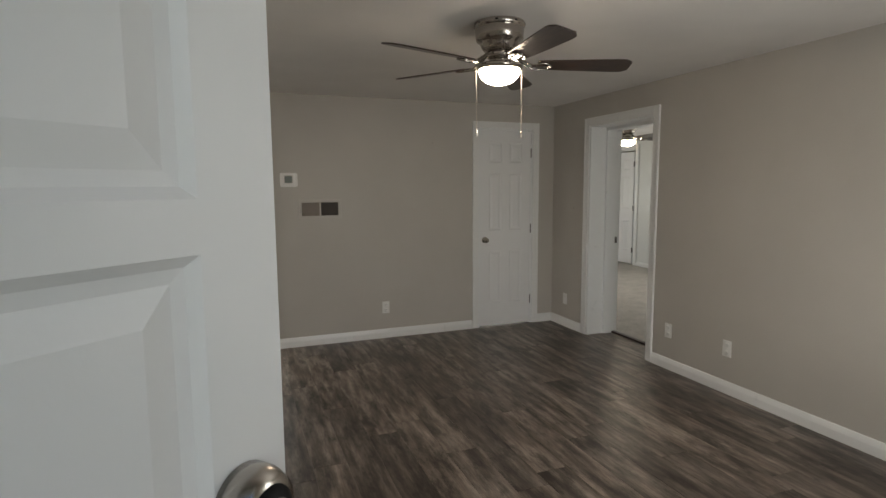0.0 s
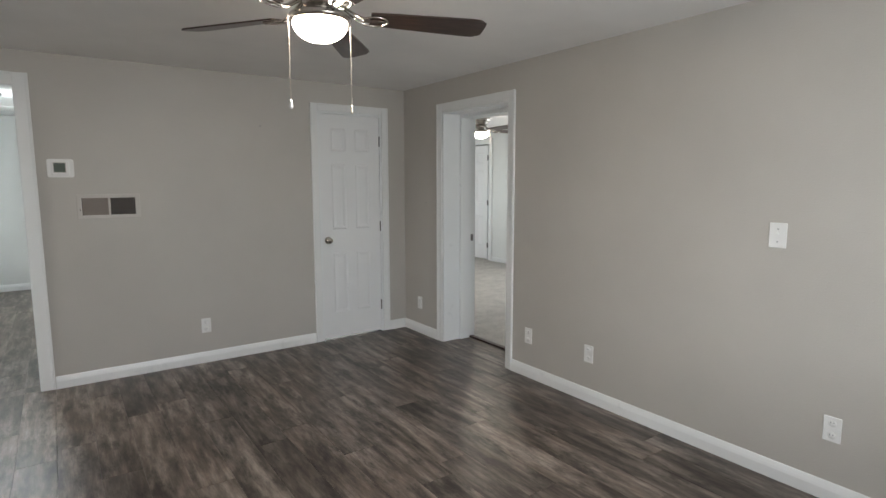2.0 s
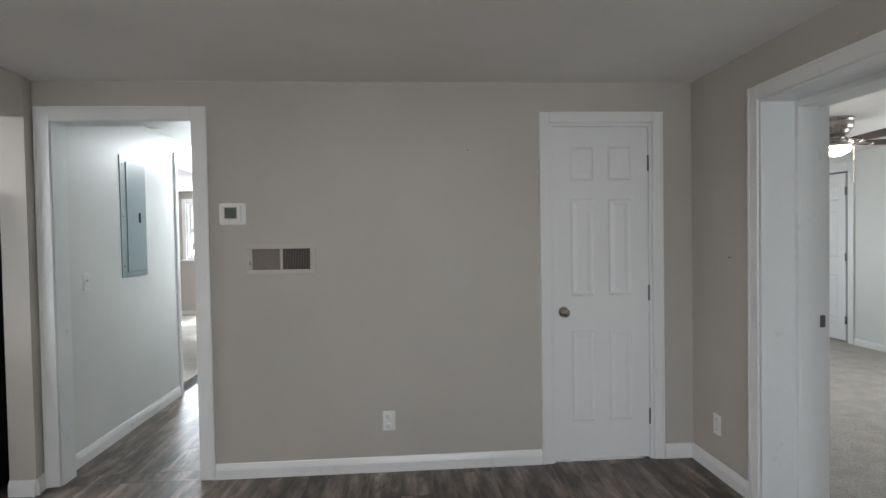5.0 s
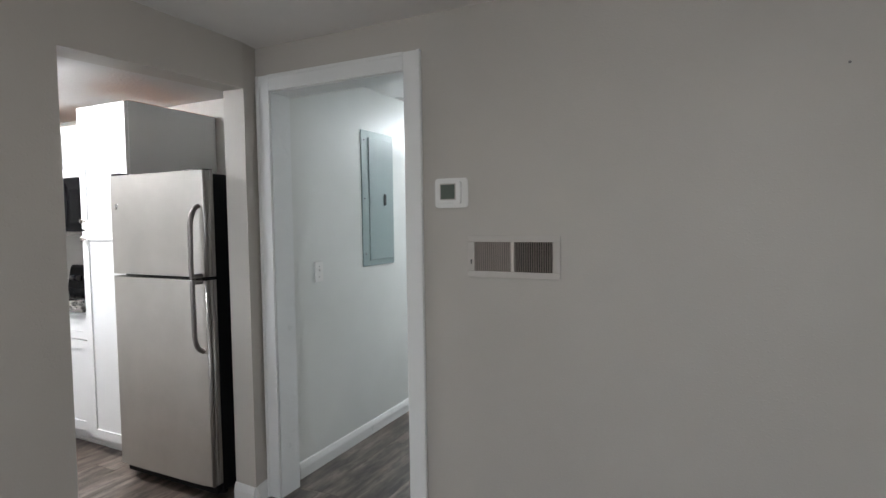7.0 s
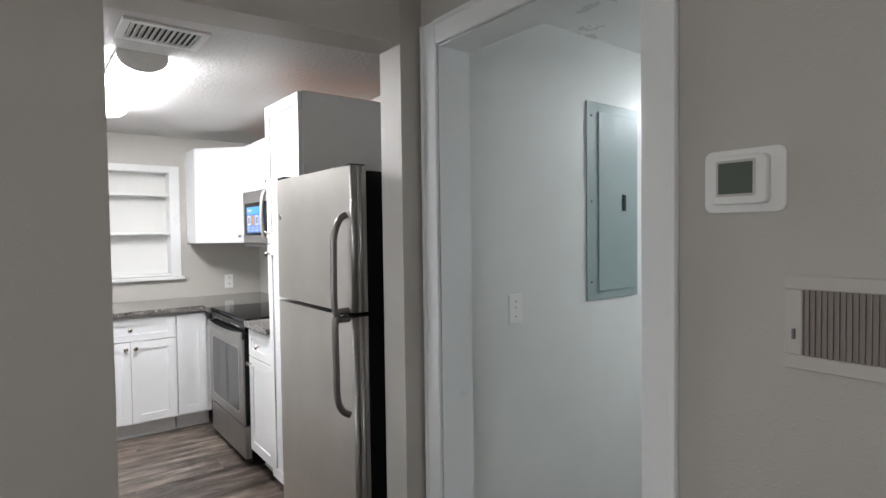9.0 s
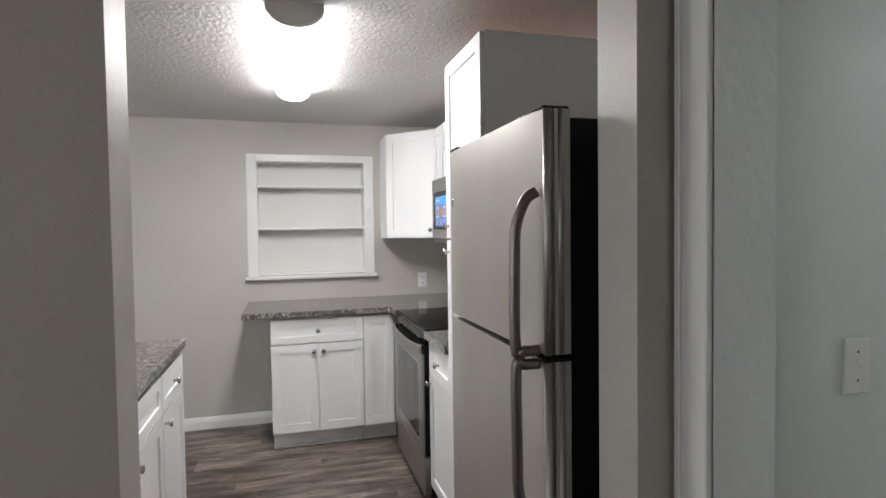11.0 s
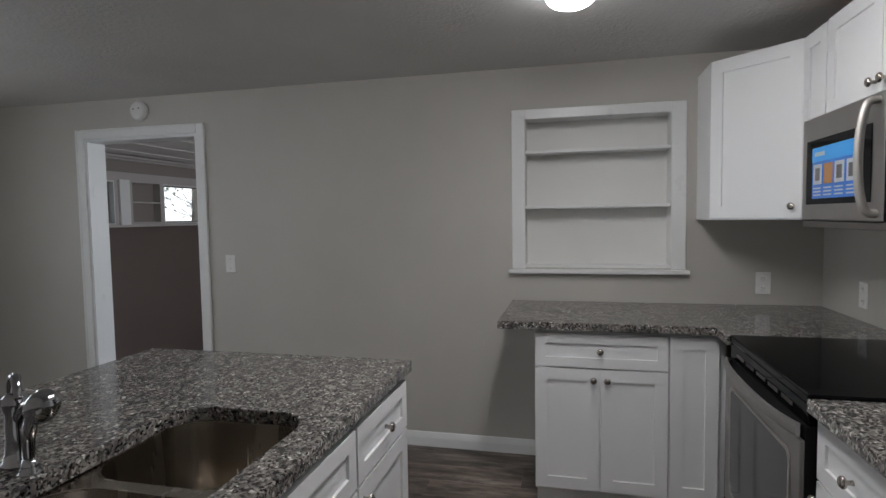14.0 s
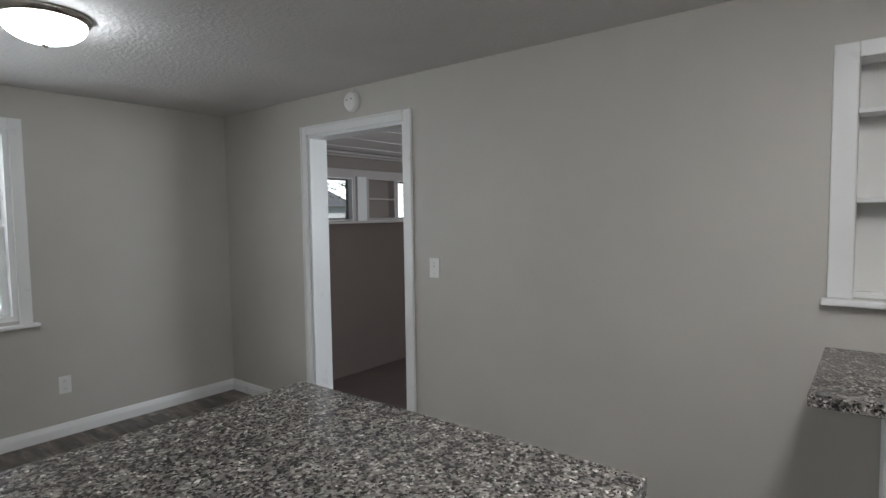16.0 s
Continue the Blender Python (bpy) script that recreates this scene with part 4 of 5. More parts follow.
base_cabinet(pose(-0.745, 3.86, 0, 0, 0, 180), 0.454, 0.60, "white shaker island cabinet next to the partition wall", [
    ("drawer", 0.006, 0.705, 0.442, 0.155, None), ("door", 0.006, 0.125, 0.442, 0.572, None)], name="island_cabinet")
hole = rounded(-2.035, 3.425, -1.20, 3.795, 0.10)
countertop("island_countertop", [[(-2.578, 2.845), (-0.737, 2.845), (-0.737, 3.888), (-2.578, 3.888)], hole], 0.880, 0.918, "speckled brown-grey granite island countertop with a sink cut-out")

root = thing("sink", pose(0, 0, 0), "undermount double-bowl stainless kitchen sink in the island", "sink")


def bowl(x0, y0, x1, y1, zt, zb, r):
    bm = bmesh.new()
    rings = []
    for inset, z in ((0, zt), (0.003, zt - 0.02), (0.010, zb + 0.05), (0.018, zb + 0.022), (0.036, zb + 0.006), (0.07, zb)):
        rings.append([bm.verts.new((x, y, z)) for x, y in rounded(x0 + inset, y0 + inset, x1 - inset, y1 - inset, max(r - inset * 0.4, 0.02), 7)])
    n = len(rings[0])
    for a, b in zip(rings, rings[1:]):
        for k in range(n):
            f = bm.faces.new((a[k], a[(k + 1) % n], b[(k + 1) % n], b[k]))
            f.smooth = True
    bm.faces.new(rings[-1])
    return bm


BOWLS = ((-2.04, -1.708), (-1.674, -1.195))
outlines = [rounded(x0, 3.42, x1, 3.80, 0.095, 7) for x0, x1 in BOWLS]
part("deck", slab([rounded(-2.06, 3.40, -1.175, 3.82, 0.10, 7), *outlines], 0.872, 0.8775, 0.0015), M_SINK, root, "satin stainless rim and divider")
for x0, x1 in BOWLS:
    b = part("bowl", bowl(x0, 3.42, x1, 3.80, 0.873, 0.67, 0.095), M_SINK, root, "satin stainless bowl")
    bm = bmesh.new()
    lathe(bm, [(0, 0.004), (0.03, 0.004), (0.042, 0.007), (0.045, 0.0015)], 24, pose((x0 + x1) / 2, 3.60, 0.67))
    part("drain", bm, M_CHROME, b, "chrome drain")

root = thing("faucet", pose(-1.655, 3.332, 0.918, 0, 0, -8), "chrome single-lever kitchen faucet standing behind the sink", "faucet")
bm = bmesh.new()
lathe(bm, [(0, 0), (0.031, 0), (0.031, 0.006), (0.026, 0.013), (0.022, 0.03), (0.0195, 0.07), (0.020, 0.10), (0.023, 0.125), (0.022, 0.140), (0.012, 0.149), (0, 0.150)], 28)
part("body", bm, M_CHROME, root)
bm = bmesh.new()
tube(bm, curve_pts([(0, 0.004, 0.090), (0.004, 0.026, 0.112), (0.010, 0.052, 0.130), (0.014, 0.078, 0.138)], 6), 0.0125, 14)
part("spout", bm, M_CHROME, root)
bm = bmesh.new()
tube(bm, curve_pts([(0, -0.006, 0.142), (0.002, 0.000, 0.170), (0.008, 0.018, 0.184), (0.016, 0.036, 0.170), (0.020, 0.046, 0.146)], 6), [0.013 - 0.00028 * k for k in range(25)], 12)
part("lever", bm, M_CHROME, root, "arched chrome lever")

root = thing("side_sprayer", pose(-1.628, 3.394, 0.918), "chrome side sprayer with a bulbous head in a ribbed holder", "sprayer")
bm = bmesh.new()
lathe(bm, [(0, 0), (0.021, 0), (0.021, 0.004), (0.018, 0.006), (0.019, 0.010), (0.016, 0.013), (0.017, 0.017), (0.014, 0.022), (0.012, 0.030), (0, 0.030)], 24)
part("holder", bm, M_CHROME, root, "ribbed chrome holder")
bm = bmesh.new()
tube(bm, curve_pts([(0, 0, 0.028), (0, 0.001, 0.07), (0.001, 0.010, 0.10), (0.003, 0.028, 0.124)], 5), [0.0095 + 0.0004 * k for k in range(16)], 14)
part("stem", bm, M_CHROME, root)
bm = bmesh.new()
lathe(bm, [(0, -0.028), (0.024, -0.027), (0.028, -0.022), (0.030, -0.006), (0.028, 0.009), (0.022, 0.022), (0.011, 0.029), (0, 0.031)], 28, pose(0.004, 0.046, 0.142, -34))
part("head", bm, M_CHROME, root, "bulbous chrome spray head")

# kitchen ceiling light, wrap lens
root = thing("ceiling_light", pose(-2.37, 4.42, KC), "lit fluorescent wrap ceiling light with white end caps", "ceiling light")


def half_round(x0, x1, w, h, n=14, grow=0.0):
    bm = bmesh.new()
    ends = []
    for x in (x0, x1):
        ring = []
        for k in range(n + 1):
            a = math.pi * k / n
            ring.append(bm.verts.new((x, (w / 2 + grow) * math.cos(a), -0.012 - (h - 0.012 + grow) * math.sin(a) ** 0.9)))
        ends.append(ring)
    for k in range(n):
        f = bm.faces.new((ends[0][k], ends[0][k + 1], ends[1][k + 1], ends[1][k]))
        f.smooth = True
    bm.faces.new(ends[0][::-1])
    bm.faces.new(ends[1])
    bm.faces.new((ends[0][0], ends[1][0], ends[1][n], ends[0][n]))
    return bm


part("lens", half_round(-0.595, 0.585, 0.19, 0.076), M_TUBE, root, "glowing white acrylic lens")
part("base_pan", boxes((-0.612, -0.10, -0.0115, 0.612, 0.10, 0.0)), M_PLATE, root)
part("end_cap", half_round(0.5855, 0.612, 0.19, 0.076, grow=0.008), M_PLATE, root)


def grille(name, m, w, d, label, n, mat=M_PLATE):
    root = thing(name, m, label, "vent")
    part("frame", boxes((0, 0, -0.012, w, 0.03, 0), (0, d - 0.03, -0.012, w, d, 0), (0, 0.03, -0.012, 0.03, d - 0.03, 0), (w - 0.03, 0.03, -0.012, w, d - 0.03, 0), bevel=0.002), mat, root)
    part("backing", boxes((0.03, 0.03, -0.003, w - 0.03, d - 0.03, 0)), M_SHADOWGAP, root)
    for k in range(n):
        y = 0.03 + (d - 0.06) * (k + 0.5) / n
        part("slat", boxes((0.03, -0.010, -0.001, w - 0.03, 0.010, 0.001)), mat, root, m=pose(0, y, -0.008, 35))
    return root


grille("ceiling_vent", pose(-1.59, 4.29, KC), 0.24, 0.31, "white louvred ceiling air vent", 12)


def dome_light(m, r, glass, label, group=""):
    root = thing("ceiling_light", m, label, "ceiling light", group)
    bm = bmesh.new()
    lathe(bm, [(0, 0), (r * 1.12, 0), (r * 1.12, -0.012), (r * 1.04, -0.028), (r * 0.98, -0.030)], 36)
    part("trim_ring", bm, M_NICKEL, root, "brushed nickel ring")
    bm = bmesh.new()
    lathe(bm, [(r * 0.98, -0.026)] + [(r * math.cos(a), -0.028 - 0.085 * math.sin(a)) for a in [k * math.pi / 20 for k in range(1, 10)]] + [(0, -0.113)], 36)
    part("dome", bm, glass, root, "glowing frosted glass dome")
    bm = bmesh.new()
    lathe(bm, [(0, -0.113), (0.011, -0.114), (0.012, -0.122), (0.006, -0.13), (0, -0.131)], 14)
    part("finial", bm, M_NICKEL, root)
    return root


dome_light(pose(-0.13, 7.42, C), 0.19, M_HALLDOME, "lit frosted glass dome light on the hallway ceiling")
dome_light(pose(-2.33, 1.57, KC), 0.150, M_DINEDOME, "lit frosted glass dome light on the dining ceiling")
grille("ceiling_vent", pose(-0.45, 8.55, C), 0.74, 0.45, "white louvred return grille on the hallway ceiling", 14)


# ceiling fans
def ceiling_fan(m, first, label, chains=True):
    root = thing("ceiling_fan", m, label, "ceiling fan", "ceiling fans")
    bm = bmesh.new()
    lathe(bm, [(0, 0), (0.124, 0), (0.129, -0.004), (0.130, -0.022), (0.125, -0.027), (0.122, -0.031), (0.122, -0.036), (0.124, -0.039), (0.121, -0.085), (0.113, -0.094), (0.100, -0.102), (0.098, -0.112), (0.090, -0.125), (0.078, -0.14), (0, -0.14)], 48)
    part("motor_housing", bm, M_NICKEL, root, "brushed nickel flush-mount housing")
    for k in range(8):
        part("vent_slot", boxes((0.1285, -0.007, -0.018, 0.1305, 0.007, -0.010)), M_DARK, root, m=pose(0, 0, 0, 0, 0, 45 * k + 12))
    bm = bmesh.new()
    lathe(bm, [(0, -0.1405), (0.062, -0.1405), (0.066, -0.16), (0.06, -0.175), (0.05, -0.178), (0.046, -0.196), (0.095, -0.202), (0.114, -0.206), (0.121, -0.214), (0.121, -0.224), (0.114, -0.232), (0.108, -0.234), (0, -0.234)], 36)
    part("light_kit", bm, M_NICKEL, root, "brushed nickel light kit")
    bm = bmesh.new()
    lathe(bm, [(0.104, -0.2345)] + [(0.106 * math.cos(a), -0.236 - 0.072 * math.sin(a)) for a in [k * math.pi / 20 for k in range(1, 10)]] + [(0, -0.308)], 32)
    part("bowl", bm, M_FANBOWL, root, "glowing frosted glass bowl")
    outline = [(0.0, 0.046), (0.10, 0.054), (0.28, 0.064), (0.41, 0.069), (0.44, 0.067), (0.47, 0.045), (0.472, 0.0)]
    for k in range(5):
        q = pose(0, 0, -0.213, 0, 1.1) @ pose(0, 0, 0, 0, 0, first + 72 * k)
        bm = bmesh.new()
        top = [(x, y) for x, y in outline] + [(x, -y) for x, y in outline[-2::-1]]
        lo = [bm.verts.new((x, y, 0)) for x, y in top]
        hi = [bm.verts.new((x, y, 0.006)) for x, y in top]
        bm.faces.new(lo[::-1])
        bm.faces.new(hi)
        for i in range(len(top)):
            j = (i + 1) % len(top)
            bm.faces.new((lo[i], lo[j], hi[j], hi[i]))
        bl = part("blade", bm, M_BLADE, root, m=q @ pose(0.195, 0, 0.006, -12))
        bm = bmesh.new()
        for s in (1, -1):
            tube(bm, curve_pts([(-0.128, s * 0.008, 0.060), (-0.08, s * 0.012, 0.022), (-0.03, s * 0.02, -0.006), (0.01, s * 0.034, -0.006), (0.05, s * 0.03, -0.005), (0.07, 0, -0.005)], 5), 0.005, 8)
        box(bm, -0.03, -0.01, -0.008, 0.06, 0.01, -0.001, bevel=0.002)
        part("blade_iron", bm, M_NICKEL, bl, "brushed nickel blade bracket")
    for a, drop, pull in ((176.6, 0.533, 0.0095), (-3.4, 0.538, 0.006)) if chains else ((155.0, 0.50, 0.006), (-25.0, 0.50, 0.006)):
        x, y = 0.125 * math.cos(radians(a)), 0.125 * math.sin(radians(a))
        bm = bmesh.new()
        z = -0.222
        while z > -drop:
            bmesh.ops.create_icosphere(bm, subdivisions=1, radius=0.0028, matrix=Matrix.Translation((x, y, z)))
            z -= 0.006
        ch = part("pull_chain", bm, M_BRASS, root, "beaded pull chain")
        bm = bmesh.new()
        lathe(bm, [(0, 0), (0.003, 0), (pull * 0.6, -0.012), (pull, -0.026), (pull * 0.6, -0.034), (0, -0.036)], 14, pose(x, y, -drop))
        part("pull_knob", bm, M_PLATE if pull > 0.009 else M_BRASS, ch)
    return root


ceiling_fan(pose(1.320, 2.613, C), 51, "brushed nickel ceiling fan with five dark blades, lit")
ceiling_fan(pose(4.98, 6.13, C), -20, "brushed nickel bedroom ceiling fan with dark blades and a lit bowl", False)


# ---- wall fixtures ----
def plate(kind, m, label, w=0.072, h=0.116):
    """Wall plate in local x, z, looking along -y."""
    root = thing("wall_" + kind, m, label, kind, "wall plates")
    part("cover", boxes((-w / 2, -0.006, -h / 2, w / 2, 0, h / 2), bevel=0.0028, seg=2), M_PLATE, root)
    if kind == "outlet":
        for z in (-0.028, 0.028):
            bm = bmesh.new()
            lathe(bm, [(0, 0.0078), (0.0155, 0.0078), (0.0165, 0.0065), (0.0165, 0.004)], 20, pose(0, 0, z, 90))
            r = part("receptacle", bm, M_PLATE, root)
            for x in (-0.006, 0.006):
                part("slot", boxes((x - 0.001, -0.0083, z - 0.001, x + 0.001, -0.0076, z + 0.007)), M_SLOT, r)
    else:
        part("toggle", boxes((-0.005, -0.016, 0.002, 0.005, -0.006, 0.014), bevel=0.002), M_PLATE, root)
        for z in (-0.03, 0.03):
            bm = bmesh.new()
            lathe(bm, [(0, 0.0075), (0.003, 0.007), (0.003, 0.0055)], 10, pose(0, 0, z, 90))
            part("screw", bm, M_HINGE, root)
    return root


plate("outlet", pose(1.341, 5.10, 0.30), "white duplex outlet low on the greige wall")
for y, z in ((4.834, 0.29), (3.365, 0.31), (2.806, 0.32), (1.43, 0.335)):
    plate("outlet", pose(3.20, y, z, 0, 0, -90), "white duplex outlet low on the greige wall")
plate("switch", pose(3.20, 1.715, 1.184, 0, 0, -90), "white light switch on the greige wall", 0.078, 0.118)
plate("switch", pose(-0.575, 5.512, 1.13, 0, 0, 90), "white light switch on the hallway wall")
plate("switch", pose(-3.99, 2.223, 1.118, 0, 0, 90), "white light switch beside the sunroom doorway")
plate("outlet", pose(-3.99, 5.40, 1.03, 0, 0, 90), "white duplex outlet above the granite counter")
plate("outlet", pose(-3.574, 5.68, 1.03), "white duplex outlet above the granite counter")
plate("outlet", pose(-2.785, 0.04, 0.34, 0, 0, 180), "white duplex outlet low on the dining wall")

for x, y, z, turn in ((3.20, 4.705, 1.24, -90), (1.832, 5.10, 1.884, 0)):
    bm = bmesh.new()
    lathe(bm, [(0, 0), (0.002, 0), (0.002, 0.008), (0.0045, 0.009), (0.004, 0.0105), (0, 0.011)], 10, pose(0, 0, 0, 90))
    solid("wall_nail", bm, M_HINGE, "small dark nail driven into the greige wall", "nail", "wall nails", m=pose(x, y, z, 0, 0, turn))

root = thing("thermostat", pose(0.474, 5.10, 1.53), "white digital thermostat with a grey display", "thermostat")
part("back_plate", slab([rounded(-0.076, -0.062, 0.076, 0.062, 0.016)], 0.0, 0.007, 0.002), M_PLATE, root, m=pose(0, 0, 0, 90))
part("body", slab([rounded(-0.052, -0.046, 0.050, 0.048, 0.010)], 0.007, 0.029, 0.003), M_PLATE, root, m=pose(0, 0, 0, 90))
part("bezel", slab([rounded(-0.042, -0.031, 0.032, 0.039, 0.004)], 0.029, 0.0302, 0.0005), M_FRAMEPAINT, root, "grey display bezel", m=pose(0, 0, 0, 90))
part("display", boxes((-0.037, -0.0312, -0.026, 0.027, -0.0298, 0.034)), M_LCD, root, "grey-green display")

# wall register: frame, two fields of upright fins
root = thing("wall_register", pose(0.742, 5.10, 1.265), "painted metal wall register with two fields of upright fins", "vent")
W2, H2 = 0.194, 0.086
part("frame", boxes((-W2, -0.010, -H2, W2, 0, -H2 + 0.026), (-W2, -0.010, H2 - 0.026, W2, 0, H2), (-W2, -0.010, -H2 + 0.026, -W2 + 0.03, 0, H2 - 0.026), (W2 - 0.03, -0.010, -H2 + 0.026, W2, 0, H2 - 0.026), (-0.008, -0.010, -H2 + 0.026, 0.008, 0, H2 - 0.026), bevel=0.002), M_FRAMEPAINT, root)
part("backing", boxes((-W2 + 0.03, -0.0015, -H2 + 0.026, W2 - 0.03, 0, H2 - 0.026)), M_SHADOWGAP, root)
for x0, tilt in ((-0.162, 66), (0.010, -6)):
    for k in range(17):
        x = x0 + 0.0045 + k * 0.0092
        part("fin", boxes((-0.0008, -0.0045, -H2 + 0.026, 0.0008, 0.0045, H2 - 0.026)), M_VENT, root, m=pose(x, -0.0068, 0, 0, 0, tilt))
for k in range(9):
    z = -H2 + 0.032 + k * 0.0134
    part("cross_bar", boxes((0.009, -0.0024, z, W2 - 0.030, -0.0016, z + 0.003)), M_BROWN, root)
part("lever", boxes((-0.178, -0.018, -0.03, -0.174, -0.0095, -0.012)), M_HINGE, root)

root = thing("breaker_panel", pose(-0.575, 6.15, 1.564, 0, 0, 90), "grey-green steel breaker panel on the hallway wall", "breaker panel")
part("cover", boxes((-0.193, -0.006, -0.443, 0.193, 0, 0.443), bevel=0.002), M_PANEL, root)
pd = part("door", boxes((-0.115, -0.012, -0.405, 0.175, -0.006, 0.40), bevel=0.002), M_PANEL, root)
part("latch", boxes((0.06, -0.017, -0.04, 0.085, -0.012, 0.035), bevel=0.002), M_DARK, pd, "black latch")
for x in (-0.16,):
    for z in (-0.36, 0.0, 0.38):
        bm = bmesh.new()
        lathe(bm, [(0, 0.010), (0.005, 0.009), (0.006, 0.0055)], 10, pose(x, 0, z, 90))
        part("screw", bm, M_HINGE, root)

root = thing("smoke_alarm", pose(-3.99, 1.57, 2.152, 0, 0, 90), "round white smoke alarm above the sunroom doorway", "smoke alarm")
bm = bmesh.new()
lathe(bm, [(0, 0), (0.068, 0), (0.068, 0.012), (0.055, 0.03), (0.05, 0.034), (0, 0.036)], 32, pose(0, 0, 0, 90))
part("body", bm, M_PLATE, root)
for x, z in ((-0.022, 0.01), (0.02, 0.014)):
    part("vent_slot", boxes((x - 0.005, -0.0372, z - 0.003, x + 0.005, -0.0358, z + 0.003)), M_SLOT, root)
part("test_button", boxes((-0.008, -0.0385, -0.026, 0.008, -0.0355, -0.012), bevel=0.001), M_PLATE, root)


# ---- windows ----
def sash_window(name, m, w, h, depth, label, sill=True, cw=0.07, two=True, fw=0.03, rail=0.04, sash_mat=None):
    """Opening w by h from x=0, z=0, in local x, z; room side along -y."""
    root = thing(name, m, label, "window", kind="structure")
    part("window_frame", boxes((0, 0.0, 0, fw, depth, h), (w - fw, 0, 0, w, depth, h), (fw, 0, h - fw, w - fw, depth, h), (fw, 0, 0, w - fw, depth, fw)), M_TRIM, root)
    if cw:
        part("casing", boxes((-cw, -0.016, -0.02, 0, 0, h + cw), (w, -0.016, -0.02, w + cw, 0, h + cw), (0, -0.016, h, w, 0, h + cw), bevel=0.003), M_TRIM, root)
    if sill:
        part("window_sill", boxes((-cw - 0.03, -0.05, -0.045, w + cw + 0.03, 0.0, -0.02), bevel=0.004), M_TRIM, root)
    rows = ((fw, h / 2, depth * 0.45), (h / 2, h - fw, depth * 0.7)) if two else ((fw, h - fw, depth * 0.6),)
    b = fw + rail
    for z0, z1, y in rows:
        s = part("sash", boxes((fw, y, z0, b, y + 0.025, z1), (w - b, y, z0, w - fw, y + 0.025, z1), (b, y, z0, w - b, y + 0.025, z0 + rail), (b, y, z1 - rail, w - b, y + 0.025, z1)), sash_mat or M_TRIM, root)
        g = part("pane", boxes((b, y + 0.010, z0 + rail, w - b, y + 0.014, z1 - rail)), M_GLASS, s)
        g.visible_shadow = False
    return root


sash_window("window_1", pose(-1.70, 0.04, 0.80, 0, 0, 180), 0.86, 1.18, 0.15, "white double-hung window in the dining wall")
back = sash_window("window_2", pose(-2.55, 12.30, 1.05), 0.90, 1.03, 0.12, "white double-hung window with muntins in the back bedroom")
for z0, z1, y in ((0.07, 0.475, 0.060), (0.555, 0.96, 0.090)):
    for x in (0.07 + 0.76 / 3, 0.07 + 1.52 / 3):
        part("muntin", boxes((x - 0.008, y, z0, x + 0.008, y + 0.008, z1)), M_TRIM, back)
    part("muntin", boxes((0.07, y + 0.001, (z0 + z1) / 2 - 0.008, 0.83, y + 0.007, (z0 + z1) / 2 + 0.008)), M_TRIM, back)
for k, (x0, w) in enumerate(((-7.42, 0.87), (-5.81, 0.86))):
    sash_window("window_%d" % (k + 3), pose(x0 + w, -0.44, 1.378, 0, 0, 180), w, 0.477, 0.11, "low strip window with a slim dark sash in the sunroom wall", sill=False, cw=0.0, two=False, fw=0.012, rail=0.016, sash_mat=M_BROWN)
part("pier", boxes((-0.07, 0, 0, 0.07, 0.03, 0.50)), M_TRIM, thing("window_pier", pose(-5.925, -0.44, 1.372), "white boxed pier between sunroom windows", "pier", kind="structure"))
solid("window_ledge", boxes((-8.4, -0.42, 1.345, -4.14, -0.28, 1.372), bevel=0.004), M_SUNWHITE, "painted ledge under the sunroom windows", "ledge", kind="structure")
solid("crown_trim", boxes((-8.4, -0.44, 2.085, -4.14, -0.40, 2.105), (-8.4, -0.44, 2.11, -4.14, -0.38, 2.134), bevel=0.003), M_SUNWHITE, "painted trim strip under the sunroom ceiling", "trim", kind="structure")
solid("frieze_board", boxes((-8.4, -0.4398, 1.955, -4.14, -0.425, 2.083)), M_FRIEZE, "taupe frieze board above the sunroom windows", "trim", kind="structure")
root = thing("wall_shelf", pose(-6.275, -0.44, 1.40), "small painted recessed shelf between the sunroom windows", "shelf")
part("back_panel", boxes((-0.215, -0.108, 0.0, 0.215, -0.10, 0.45)), M_FRIEZE, root)
part("board", boxes((-0.213, -0.098, 0.215, 0.213, 0.004, 0.233), bevel=0.002), M_SUNWHITE, root)

root = thing("storage_box", pose(-7.6, -0.2, -0.37), "dark wooden storage box against the sunroom wall", "box")
part("body", boxes((-0.3, -0.2, 0.0, 0.3, 0.2, 0.45), bevel=0.006), M_BLADE, root)
part("lid", boxes((-0.31, -0.205, 0.451, 0.31, 0.21, 0.48), bevel=0.005), M_BLADE, root)

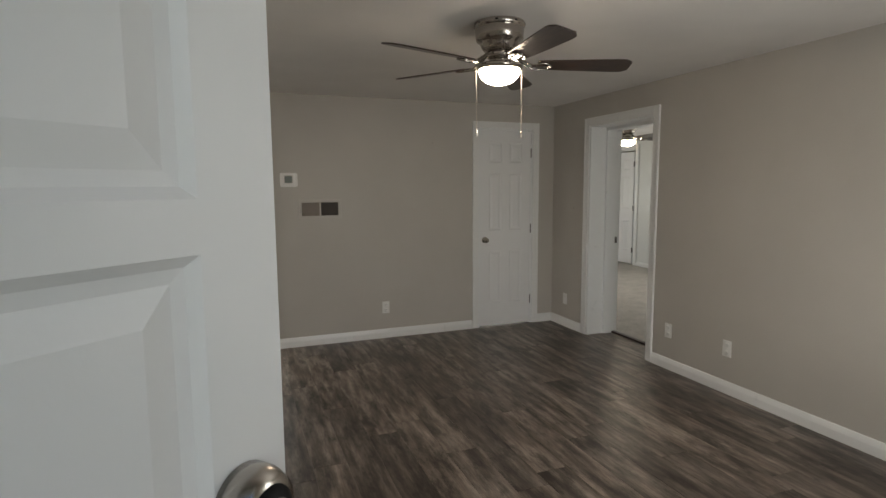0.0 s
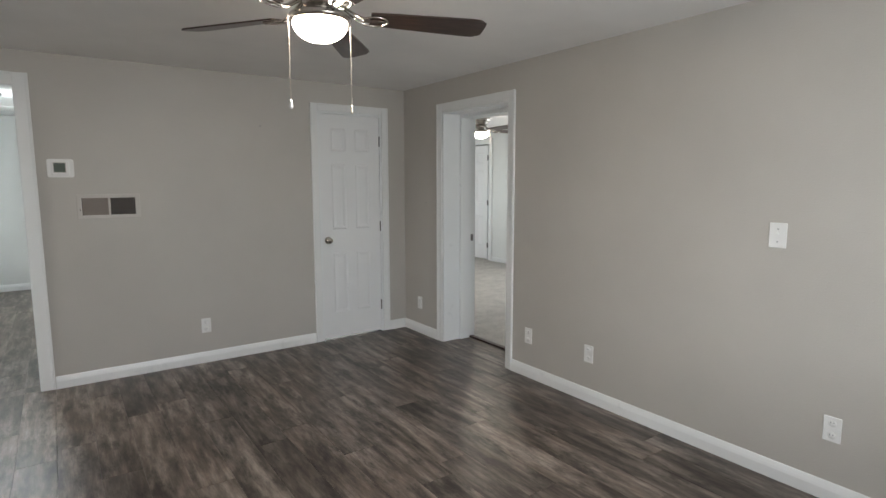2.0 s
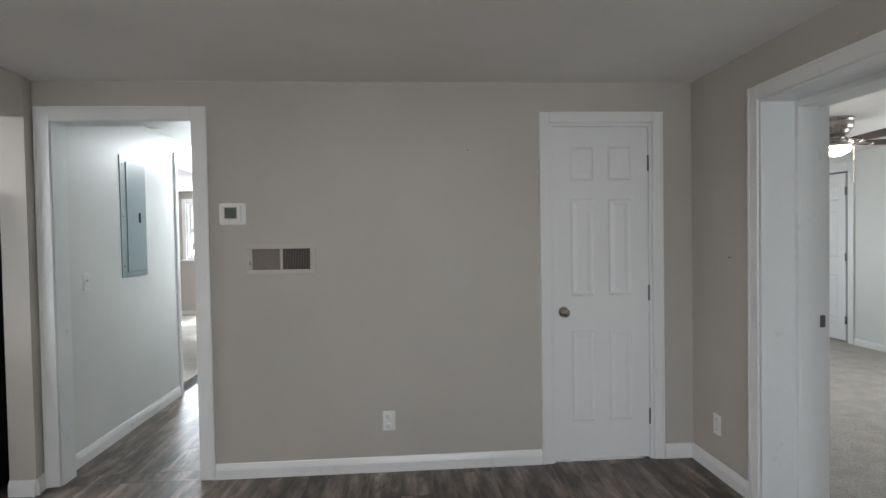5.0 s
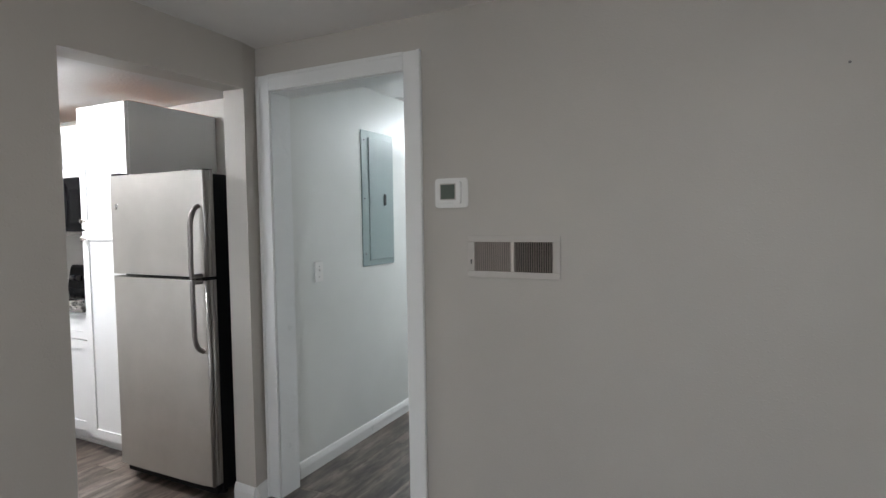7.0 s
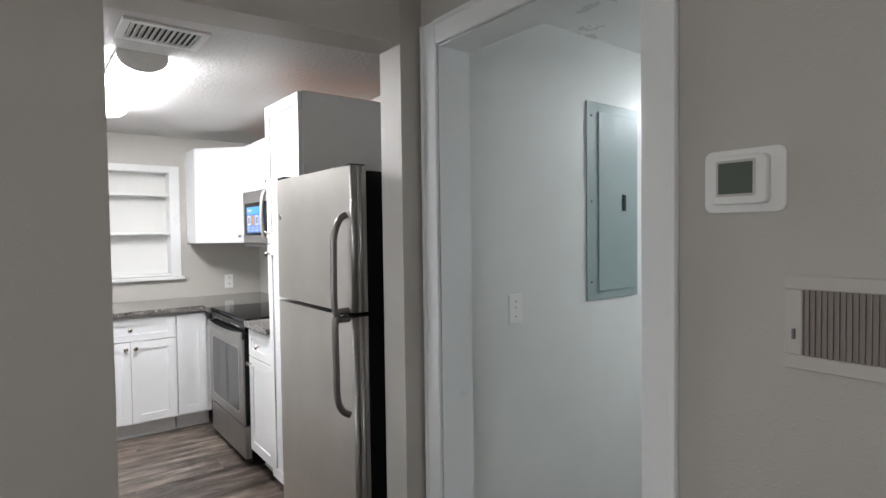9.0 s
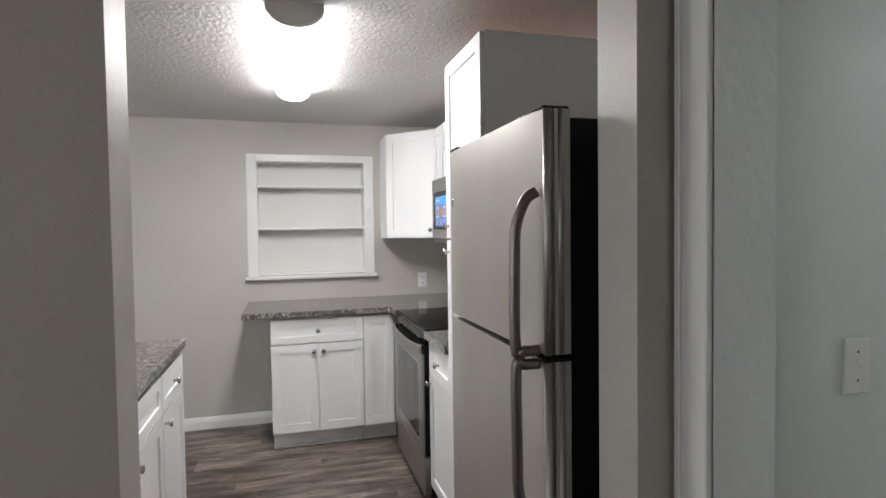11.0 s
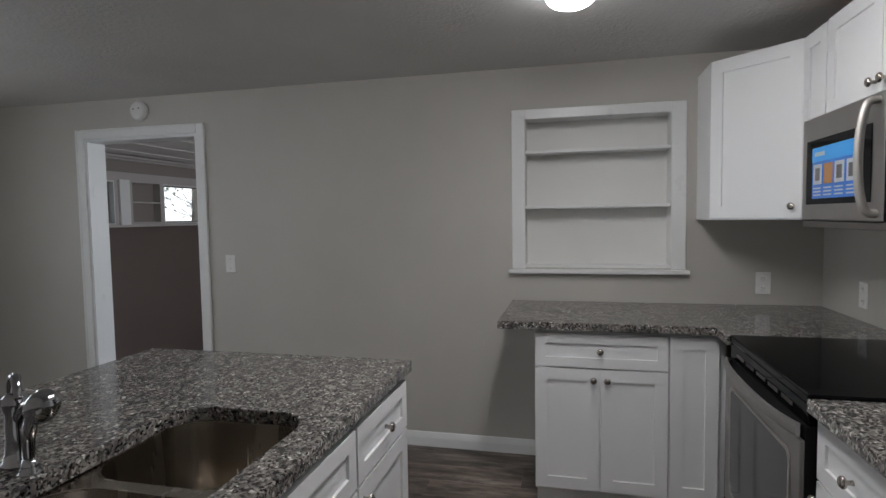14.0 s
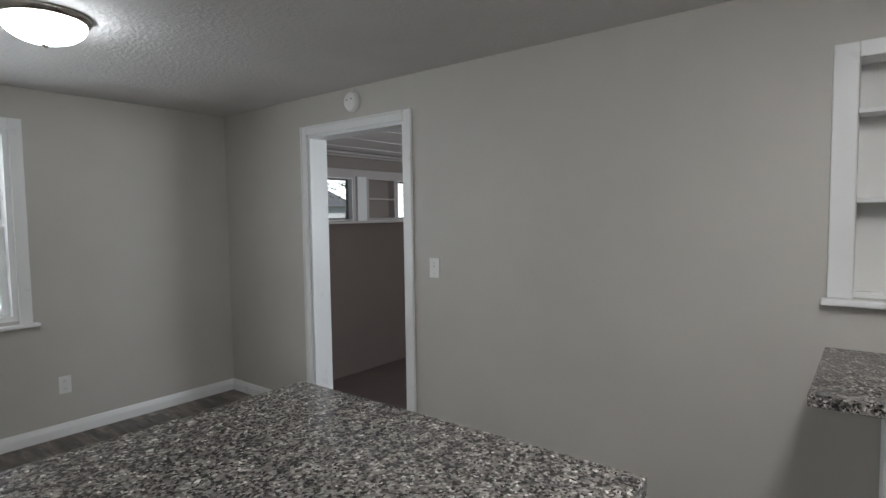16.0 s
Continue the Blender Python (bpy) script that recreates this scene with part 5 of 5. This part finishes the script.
# ---- outside ----
def tree(m, h, spread, seed):
    rnd = random.Random(seed)
    root = thing("tree", m, "leafy green yard tree", "tree", "yard trees")
    bm = bmesh.new()
    tube(bm, curve_pts([(0, 0, 0), (0.05, 0.03, h * 0.3), (-0.05, 0.02, h * 0.6), (0, 0, h * 0.85)], 4), [0.16 - 0.01 * k for k in range(13)], 9)
    tips = []
    for k in range(9):
        a, z = rnd.uniform(0, 6.28), h * rnd.uniform(0.3, 0.6)
        e = Vector((spread * 0.7 * math.cos(a), spread * 0.7 * math.sin(a), z + h * rnd.uniform(0.1, 0.3)))
        tube(bm, curve_pts([(0, 0, z), e * 0.5 + Vector((0, 0, z * 0.5)), e], 3), [0.03 - 0.0035 * i for i in range(7)], 6)
        tips.append(e)
    tips.append(Vector((0, 0, h * 0.85)))
    part("trunk", bm, M_BARK, root)
    verts, faces = [], []
    for tip in tips:
        for _ in range(32):
            c = tip + Vector((rnd.gauss(0, 1), rnd.gauss(0, 1), rnd.gauss(0, 0.7))) * spread * 0.28
            u = Vector((rnd.gauss(0, 1), rnd.gauss(0, 1), rnd.gauss(0, 1))).normalized() * 0.085
            v = u.cross(Vector((rnd.gauss(0, 1), rnd.gauss(0, 1), rnd.gauss(0, 1)))).normalized() * 0.07
            n = len(verts)
            verts += [c - u, c + v, c + u, c - v]
            faces.append((n, n + 1, n + 2, n + 3))
    me = bpy.data.meshes.new("crown")
    me.from_pydata(verts, [], faces)
    me.materials.append(M_LEAF)
    ob = new("crown", me)
    ob.parent = root


for x, y, h, sp, sd in ((-26, -15, 6.5, 2.4, 1), (-21.5, -18, 6.0, 2.4, 2), (-16.5, -16, 5.5, 2.2, 3), (-31, -19, 8, 3, 4), (-36, -22, 7, 2.6, 5)):
    tree(pose(x, y, -0.5), h, sp, sd)
root = thing("neighbour_house", pose(-22, -30, -0.5), "low white-sided house across the yard", "house")
part("wall", boxes((-7, -4, 0, 7, 4, 2.7)), M_SIDING, root)
bm = bmesh.new()
vs = [bm.verts.new(c) for c in ((-7.4, -4.4, 2.65), (7.4, -4.4, 2.65), (7.4, 4.4, 2.65), (-7.4, 4.4, 2.65), (-7.4, 0, 4.4), (7.4, 0, 4.4))]
for f in ((0, 1, 5, 4), (2, 3, 4, 5), (0, 4, 3), (1, 2, 5), (0, 3, 2, 1)):
    bm.faces.new([vs[i] for i in f])
part("roof", bm, M_ROOF, root)
for x in (-4, 0.5, 4.5):
    part("window", boxes((x - 0.5, 4.0, 0.9, x + 0.5, 4.03, 2.0)), M_BLACKGLASS, root)


# ---- floor planks, one object each ----
PW, PL, GAP = 0.178, 1.22, 0.0004
plank_meshes = {}


def plank_mesh(w, l):
    key = (round(w, 3), round(l, 3))
    if key not in plank_meshes:
        bm = bmesh.new()
        c = 0.0011
        rings = []
        for inset, z in ((0, -0.008), (0, -c), (c, 0)):
            rings.append([bm.verts.new(p) for p in ((-w / 2 + inset, -l / 2 + inset, z), (w / 2 - inset, -l / 2 + inset, z), (w / 2 - inset, l / 2 - inset, z), (-w / 2 + inset, l / 2 - inset, z))])
        for a, b in zip(rings, rings[1:]):
            for k in range(4):
                bm.faces.new((a[k], a[(k + 1) % 4], b[(k + 1) % 4], b[k]))
        bm.faces.new(rings[-1])
        plank_meshes[key] = mesh_of("plank", bm, M_PLANK)
    return plank_meshes[key]


rnd = random.Random(7)
ROOMS = [(-0.61, 0.0, 3.20, 5.10), (-0.53, 5.10, 0.272, 5.235), (-0.575, 5.235, 0.37, 9.65), (-3.99, 0.04, -0.735, 5.68), (-0.735, 4.125, -0.61, 4.995), (3.20, 3.602, 3.478, 4.467), (-4.14, 1.10, -3.99, 2.005)]
for rx0, ry0, rx1, ry1 in ROOMS:
    i0 = math.floor((rx0 + 5) / PW)
    i1 = math.ceil((rx1 + 5) / PW)
    for i in range(i0, i1):
        x0, x1 = max(rx0, -5 + i * PW), min(rx1, -5 + (i + 1) * PW)
        if x1 - x0 < 0.006:
            continue
        shift = (i * 0.437 + 0.17 * (i % 3)) % 1.0 * PL
        j = math.floor((ry0 + 1 - shift) / PL)
        while -1 + shift + j * PL < ry1:
            y0, y1 = max(ry0, -1 + shift + j * PL), min(ry1, -1 + shift + (j + 1) * PL)
            j += 1
            if y1 - y0 < 0.006:
                continue
            ob = new("plank", plank_mesh(x1 - x0 - GAP, y1 - y0 - GAP))
            ob.parent = floor
            ob.location = ((x0 + x1) / 2, (y0 + y1) / 2, 0)
